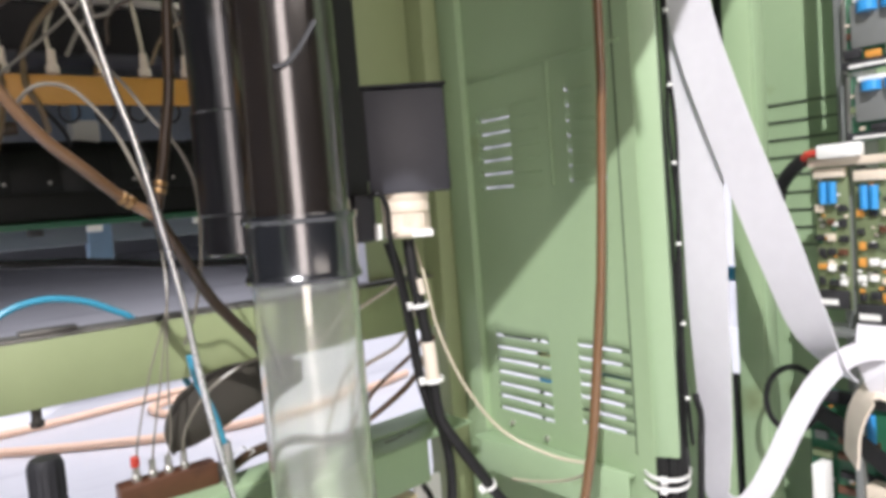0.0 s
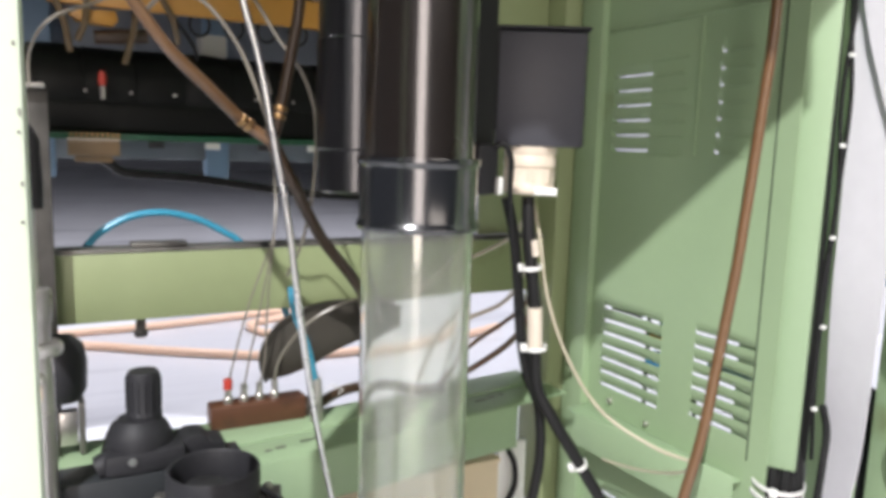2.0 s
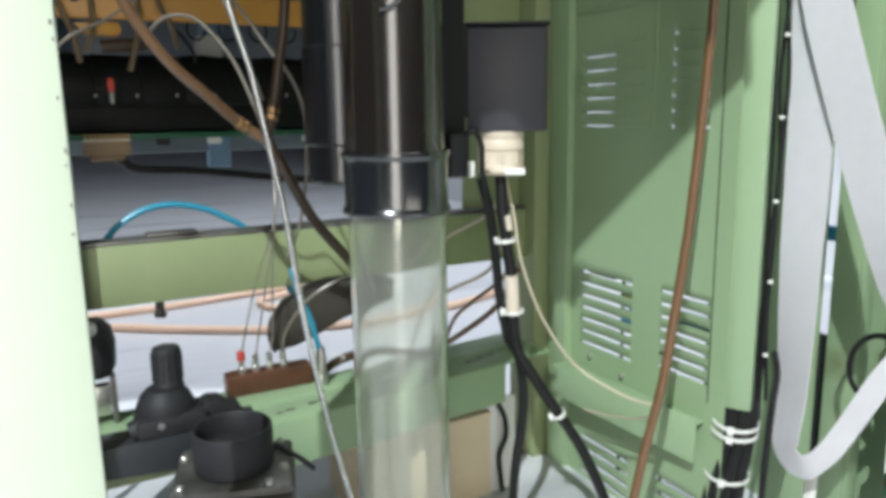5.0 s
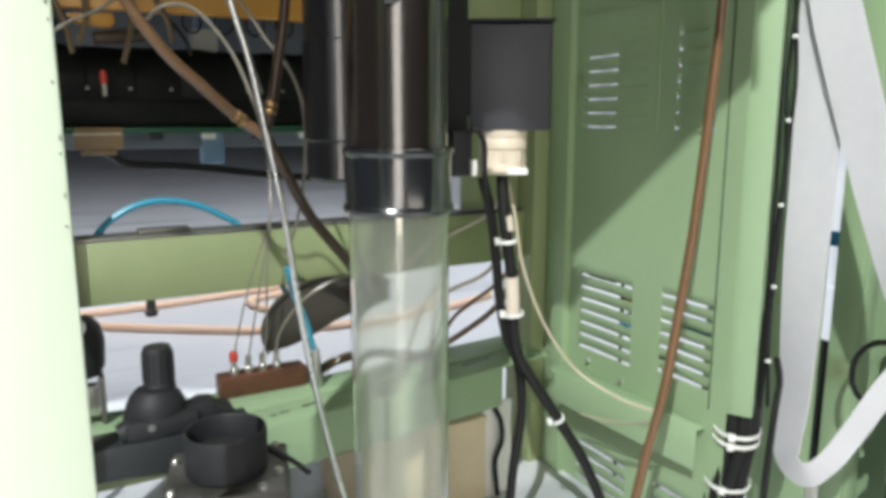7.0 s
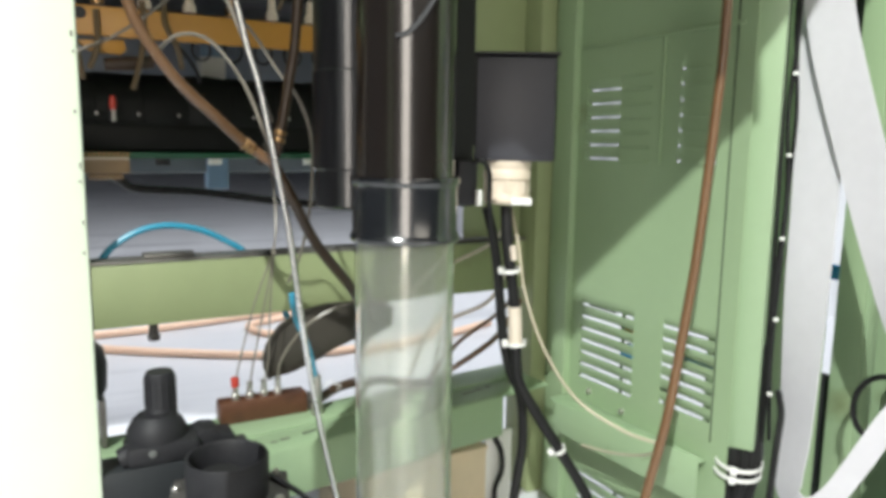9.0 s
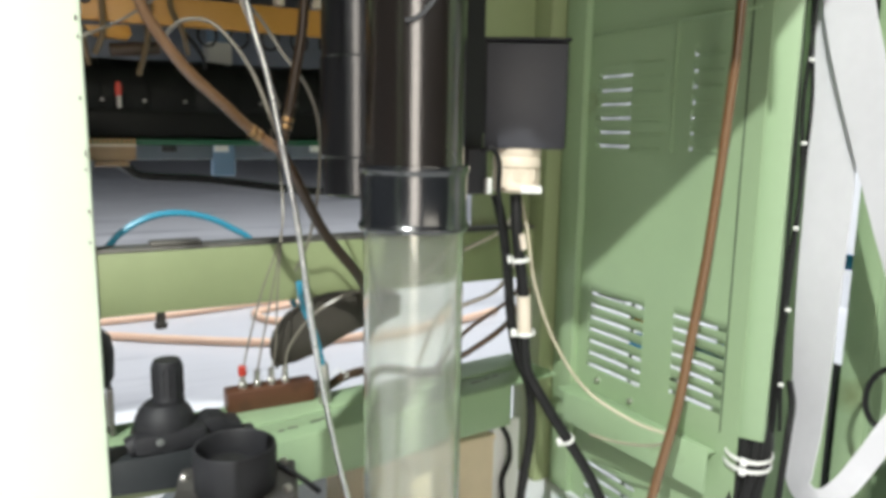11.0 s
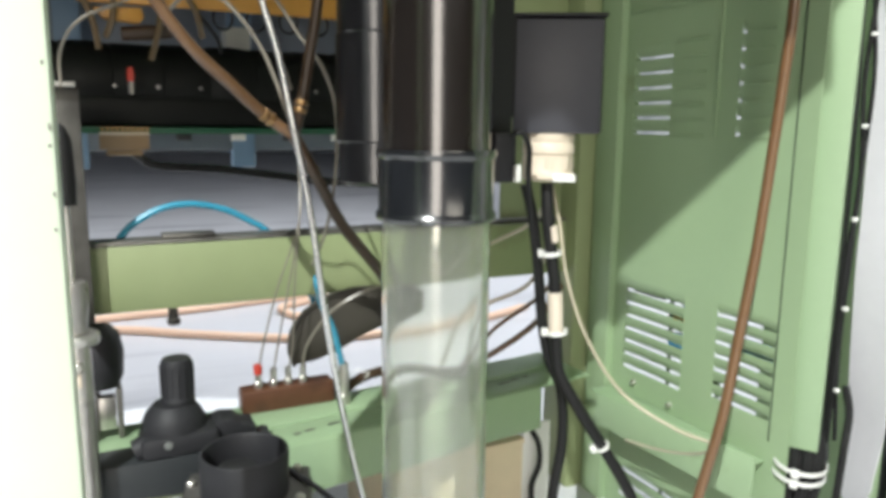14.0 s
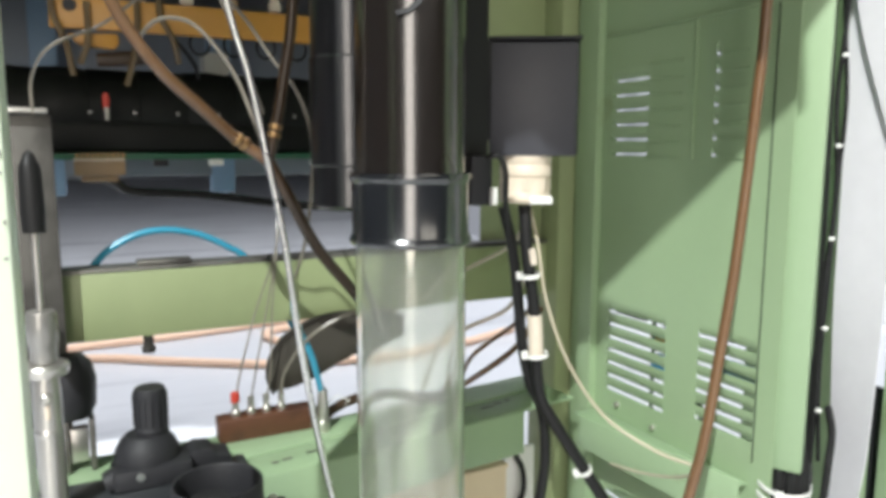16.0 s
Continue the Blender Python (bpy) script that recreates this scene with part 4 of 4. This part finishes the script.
    part("carriage", boxed(0.05, 0.86, 1.47, 1.7, 0.765, 1.0, bevel=0.012), RUBBER, t)
    part("rail_bar", boxed(0.2, 0.86, 1.455, 1.469, 0.83, 0.842, bevel=0.002), STEEL, t)
    part("side_cheek", boxed(-0.1, 0.04, 1.47, 1.7, 0.5, 1.0, bevel=0.006), MATT, t)
    part("back_rail", boxed(-0.1, 0.86, 1.72, 1.74, 0.88, 1.1, bevel=0.004), BLACK, t)
    single("side_beam", boxed(-0.05, 0.232, 1.43, 1.45, 0.735, 0.78, bevel=0.002), GREEN, "green painted beam beside the orange bar", "beam")
    for x in (0.448, 0.8, 0.2):
        part("hanger", boxed(x, x + 0.036, 1.66, 1.69, 0.48, 0.766, bevel=0.003), BLUEGREY, t, "blue-grey painted hanger leg")
    # slate sheet added for the dim grey-blue background between roller and bar
    part("backdrop_sheet", boxed(-0.1, 0.86, 1.745, 1.755, 0.6, 0.88, bevel=0.002), SLATE, t, "slate grey sheet added for the dim background")
    single("bowed_lead", sweep([(0.355, 1.43, 0.7), (0.378, 1.43, 0.678), (0.394, 1.43, 0.655), (0.398, 1.435, 0.64)], 0.0025, 8), RUBBER, "thin black lead bowed in front of the roller", "cable")
    part("white_housing", boxed(0.425, 0.462, 1.56, 1.6, 0.6285, 0.69, bevel=0.004), WHITE, u, "small white housing on top")
    # orange cable lying on the floor
    single("floor_cable", sweep([(-0.3, 2.5, 0.011), (0.02, 2.58, 0.011), (0.238, 2.605, 0.011), (0.464, 2.61, 0.011), (0.65, 2.635, 0.011), (0.77, 2.655, 0.011), (0.87, 2.66, 0.011), (0.88, 2.61, 0.011), (0.79, 2.57, 0.011), (0.72, 2.53, 0.011), (0.735, 2.43, 0.011), (0.83, 2.36, 0.011)], 0.0105, 10), CABLE_ORANGE, "orange extension cable lying on the floor", "cable", "floor cables")
    single("floor_cable", sweep([(-0.3, 2.56, 0.011), (0.0, 2.54, 0.011), (0.269, 2.469, 0.011), (0.436, 2.358, 0.011), (0.65, 2.223, 0.011), (0.824, 2.164, 0.011), (0.917, 2.16, 0.011), (1.011, 2.15, 0.011), (1.2, 2.18, 0.011), (1.4, 2.25, 0.011)], 0.0105, 10), CABLE_ORANGE, "orange extension cable lying on the floor", "cable", "floor cables")
    w = thing("plywood_crate", "pale plywood box on the floor behind the rail", "crate")
    part("side", boxed(0.54, 0.743, 1.226, 1.236, 0.0, 0.125, bevel=0.001), WOOD, w)
    part("side", boxed(0.54, 0.743, 1.36, 1.37, 0.0, 0.125, bevel=0.001), WOOD, w)
    part("end", boxed(0.54, 0.55, 1.2365, 1.3595, 0.0, 0.125, bevel=0.001), WOOD, w)
    part("end", boxed(0.733, 0.743, 1.2365, 1.3595, 0.0, 0.125, bevel=0.001), WOOD, w)
    part("lid", boxed(0.538, 0.745, 1.224, 1.372, 0.1255, 0.131, bevel=0.001), WOOD, w)
    part("white_board", boxed(0.7455, 0.79, 1.23, 1.236, 0.0, 0.147, bevel=0.001), WHITE, w, "narrow white board at its end")
    single("black_clip", sweep([(0.757, 1.225, 0.14), (0.766, 1.222, 0.12), (0.768, 1.222, 0.09), (0.758, 1.224, 0.06), (0.761, 1.224, 0.02), (0.761, 1.22, 0.004)], 0.004, 8), RUBBER, "black lead hanging before the white panel", "cable")


rear_unit()


# ---- electronics bay ----
def board(name, label, m, y0, y1, z0, z1, x, seed, small=14, big=False):
    rng = random.Random(seed)
    b = thing(name, label, "circuit board", "boards in the bay")
    part("substrate", boxed(x, x + 0.002, y0, y1, z0, z1, bevel=0.0003), m, b)
    w, h = y1 - y0, z1 - z0
    rows, across = (7, 3) if h > 0.1 else (3, 4)
    if h > 0.2:
        rows, across = 8, 8
    for r in range(rows):
        for k in range(across):
            if rng.random() < 0.12 or (h <= 0.2 and r == rows - 1):
                continue
            cy, cz = y0 + w * (k + 0.5 + rng.uniform(-0.1, 0.1)) / across, z0 + h * (0.17 + 0.74 * (r + rng.uniform(0.1, 0.3)) / rows)
            cw, ch = w / across * rng.uniform(0.24, 0.42), h / rows * rng.uniform(0.2, 0.34)
            kind_of = rng.choice((CHIP, CHIP, BEIGE, RUST, AMBER, CHIP, PCB_PALE, WHITE)) if h <= 0.2 else rng.choice((CHIP, CHIP, GREYPOST, RUST, PCB_PALE, CHIP, CHIP))
            part("chip", boxed(x - rng.uniform(0.003, 0.006), x - 0.0001, cy - cw, cy + cw, cz - ch * 0.6, cz + ch * 0.6, bevel=0.0004), kind_of, b)
    if h > 0.1:
        part("header", boxed(x - 0.006, x - 0.0001, y0 + 0.001, y1 - 0.001, z1 - h * 0.07, z1 - 0.001, bevel=0.0006), BEIGE if h < 0.2 else CHIP, b)
    for k in range(2):
        cy = y0 + w * (0.4 + 0.28 * k)
        part("capacitor", lathe([(0.0001, 0), (w * 0.12 if h < 0.2 else 0.005, 0), (w * 0.12 if h < 0.2 else 0.005, h * 0.15), (0.0001, h * 0.15)], (x - 0.006, cy, z0 + h * 0.75), None, 12), CAP_BLUE, b)
    part("socket", boxed(x - 0.009, x - 0.0001, y0 + 0.001, y1 - 0.001, z0 + 0.002, z0 + h * 0.14, bevel=0.001), CHIP, b)
    part("socket_mark", boxed(x - 0.0098, x - 0.0091, y0 + w * 0.3, y1 - w * 0.1, z0 + h * 0.04, z0 + h * 0.08, bevel=0), WHITE, b)
    if big:
        part("large_chip", boxed(x - 0.006, x - 0.0036, y0 + w * 0.35, y1 - w * 0.12, z0 + h * 0.3, z1 - h * 0.12, bevel=0.0006), GREYPOST, b)
        part("edge_strip", boxed(x - 0.004, x - 0.0001, y1 - 0.004, y1 - 0.0005, z0, z1, bevel=0.0004), STEEL, b)
        part("top_label", boxed(x - 0.006, x - 0.0001, y1 - w * 0.5, y1 - w * 0.15, z1 - h * 0.1, z1 - h * 0.02, bevel=0.0006), WHITE, b)
    for k in range(small):
        cy, cz = y0 + w * rng.uniform(0.06, 0.94), z0 + h * rng.uniform(0.16, 0.97)
        s = rng.uniform(0.0014, 0.0032)
        part("component", boxed(x - 0.0022, x - 0.0001, cy - s, cy + s, cz - s * 0.7, cz + s * 0.7, bevel=0.0002), (BEIGE, CHIP, AMBER, WHITE, STEEL, PCB, BEIGE)[k % 7], b)
    return b


def bay():
    board("circuit_board", "olive circuit board with blue capacitors", PCB_PALE, 0.776, 0.812, 0.375, 0.535, 1.05, 1, 34)
    board("circuit_board", "olive circuit board with blue capacitors", PCB_PALE, 0.733, 0.769, 0.36, 0.53, 1.05, 2, 34)
    board("circuit_board", "green circuit board with a metal edge strip", PCB, 0.69, 0.774, 0.56, 0.63, 1.053, 3, 14, True)
    board("circuit_board", "green circuit board with a metal edge strip", PCB, 0.69, 0.776, 0.635, 0.715, 1.053, 4, 14, True)
    board("circuit_board", "large dark green circuit board low in the bay", PCB, 0.62, 0.85, 0.04, 0.27, 1.09, 5, 90)
    r = thing("board_rack", "grey steel rack holding the circuit boards", "rack")
    part("upright", boxed(1.057, 1.07, 0.776, 0.784, 0.0, 0.9, bevel=0.001), GREYPOST, r)
    part("upright", boxed(1.057, 1.07, 0.60, 0.61, 0.0, 0.9, bevel=0.001), GREYPOST, r)
    part("shelf", boxed(1.04, 1.09, 0.60, 0.815, 0.536, 0.545, bevel=0.001), BEIGE, r)
    part("shelf", boxed(1.04, 1.09, 0.60, 0.815, 0.345, 0.352, bevel=0.001), GREYPOST, r)
    p = thing("power_plug", "white plug with red wires and a black sleeve", "plug")
    part("plug", boxed(1.03, 1.045, 0.755, 0.80, 0.545, 0.56, bevel=0.002), WHITE, p)
    part("red_wire", sweep([(1.035, 0.8, 0.552), (1.035, 0.812, 0.551), (1.04, 0.82, 0.545)], 0.004, 8), RED, p)
    part("sleeve", sweep([(1.04, 0.818, 0.546), (1.045, 0.835, 0.535), (1.055, 0.855, 0.515), (1.07, 0.87, 0.48)], 0.008, 10), RUBBER, p)
    rb = thing("ribbon_cable", "wide grey flat ribbon cable folded in a loop", "ribbon cable")
    down = [(0.98, 0.925, 0.82), (0.982, 0.918, 0.7), (0.982, 0.914, 0.61), (0.981, 0.911, 0.478), (0.98, 0.911, 0.4), (0.98, 0.91, 0.305), (0.979, 0.909, 0.225), (0.977, 0.912, 0.172), (0.973, 0.902, 0.146), (0.97, 0.876, 0.143), (0.972, 0.852, 0.17), (0.976, 0.832, 0.21), (0.978, 0.804, 0.27), (0.98, 0.782, 0.308), (0.985, 0.758, 0.335), (1.0, 0.735, 0.345), (1.03, 0.715, 0.34)]
    over = [(0, 1, 0), (0, 1, 0), (0, 1, 0.02), (0.02, 1, 0), (0.08, 1, 0), (0.2, 0.97, 0), (0.28, 0.95, -0.05), (0.25, 0.9, -0.35), (0.2, 0.5, -0.85), (0.15, -0.1, -1), (0.15, -0.55, -0.8), (0.2, -0.75, -0.65), (0.3, -0.7, -0.65), (0.4, -0.55, -0.75), (0.5, -0.3, -0.85), (0.5, -0.1, -0.9), (0.4, 0, -0.9)]
    part("drop", strap(down, lambda f: 0.0585 - 0.014 * min(1, max(0, (f - 0.3) * 4)) - 0.02 * min(1, max(0, (f - 0.47) * 8)), 0.0012, over), RIBBON, rb)
    part("slant", strap([(0.972, 0.93, 0.82), (0.972, 0.903, 0.7), (0.972, 0.885, 0.64), (0.973, 0.853, 0.547), (0.975, 0.816, 0.445), (0.984, 0.795, 0.375), (0.992, 0.778, 0.335), (1.005, 0.765, 0.31)], lambda f: 0.056 - 0.012 * max(0, f - 0.55), 0.0012, [(0, 1, 0.25), (0, 1, 0.25), (0, 1, 0.28), (0.03, 1, 0.3), (0.05, 1, 0.3), (0.1, 1, 0.35), (0.3, 1, 0.4), (0.4, 1, 0.4)]), RIBBON, rb)
    single("white_connector_strip", boxed(0.975, 0.995, 0.898, 0.906, 0.715, 0.725, bevel=0.002), WHITE, "small white clip on the ribbon cable", "clip")
    part("return", strap([(1.045, 0.752, 0.366), (1.03, 0.748, 0.345), (1.015, 0.74, 0.325), (1.02, 0.73, 0.29)], 0.034, 0.0012, [(0, 1, 0)] * 4), RIBBON, rb)
    single("flat_lead", strap([(1.07, 0.83, 0.245), (1.06, 0.80, 0.235), (1.055, 0.76, 0.21), (1.055, 0.70, 0.17)], 0.022, 0.004, [(0, 0.3, 1)] * 4), RUBBER, "black flat lead across the lower board", "cable")
    single("white_plug", boxed(1.06, 1.085, 0.822, 0.836, 0.13, 0.182, bevel=0.002), WHITE, "white multi-pin plug on the lower board", "plug")
    single("striped_plug", boxed(1.06, 1.085, 0.70, 0.775, 0.155, 0.172, bevel=0.002), BEIGE, "pale multi-pin plug on the lower board", "plug")
    ring = [(1.04 + 0.01 * math.sin(a), 0.845 + 0.032 * math.cos(a), 0.265 + 0.036 * math.sin(a)) for a in np.linspace(0, 6.28, 17)]
    single("coiled_lead", sweep(ring, 0.0035, 8, 4), RUBBER, "black lead coiled in a ring", "cable")
    single("white_strap", strap([(1.03, 0.775, 0.21), (1.02, 0.765, 0.26), (1.02, 0.745, 0.295), (1.03, 0.725, 0.27), (1.04, 0.72, 0.21)], 0.036, 0.003, [(0.6, 0.6, 0.2)] * 5), CREAM, "cream flat strap bent over the board", "strap")


bay()


def behind_louvers():
    # blocks added to break up the bright view through the louvers
    for x, y0, y1, z0, z1, paint, look_of in ((0.93, 1.175, 1.235, 0.318, 0.36, RUBBER, "black"), (0.94, 1.118, 1.172, 0.252, 0.272, CAP_BLUE, "blue"), (0.935, 1.09, 1.125, 0.215, 0.238, RUBBER, "black"),
                                              (0.945, 1.0, 1.07, 0.272, 0.292, BLUEGREY, "blue-grey"), (0.95, 1.12, 1.16, 0.31, 0.325, BLUEGREY, "blue-grey"), (0.95, 1.16, 1.185, 0.285, 0.3, AMBER, "amber")):
        p = thing("slit_block", "small " + look_of + " block added to break up the bright louver slits", "terminal block", "blocks behind the louvers")
        part("body", boxed(x, x + 0.018, y0, y1, z0, z1, bevel=0.002), paint, p)
        part("rail", boxed(x + 0.0185, x + 0.0215, y0, y0 + 0.006, 0.0, z1 - 0.004, bevel=0.0005), GREYPOST, p)


behind_louvers()


def motions():
    pass


motions()
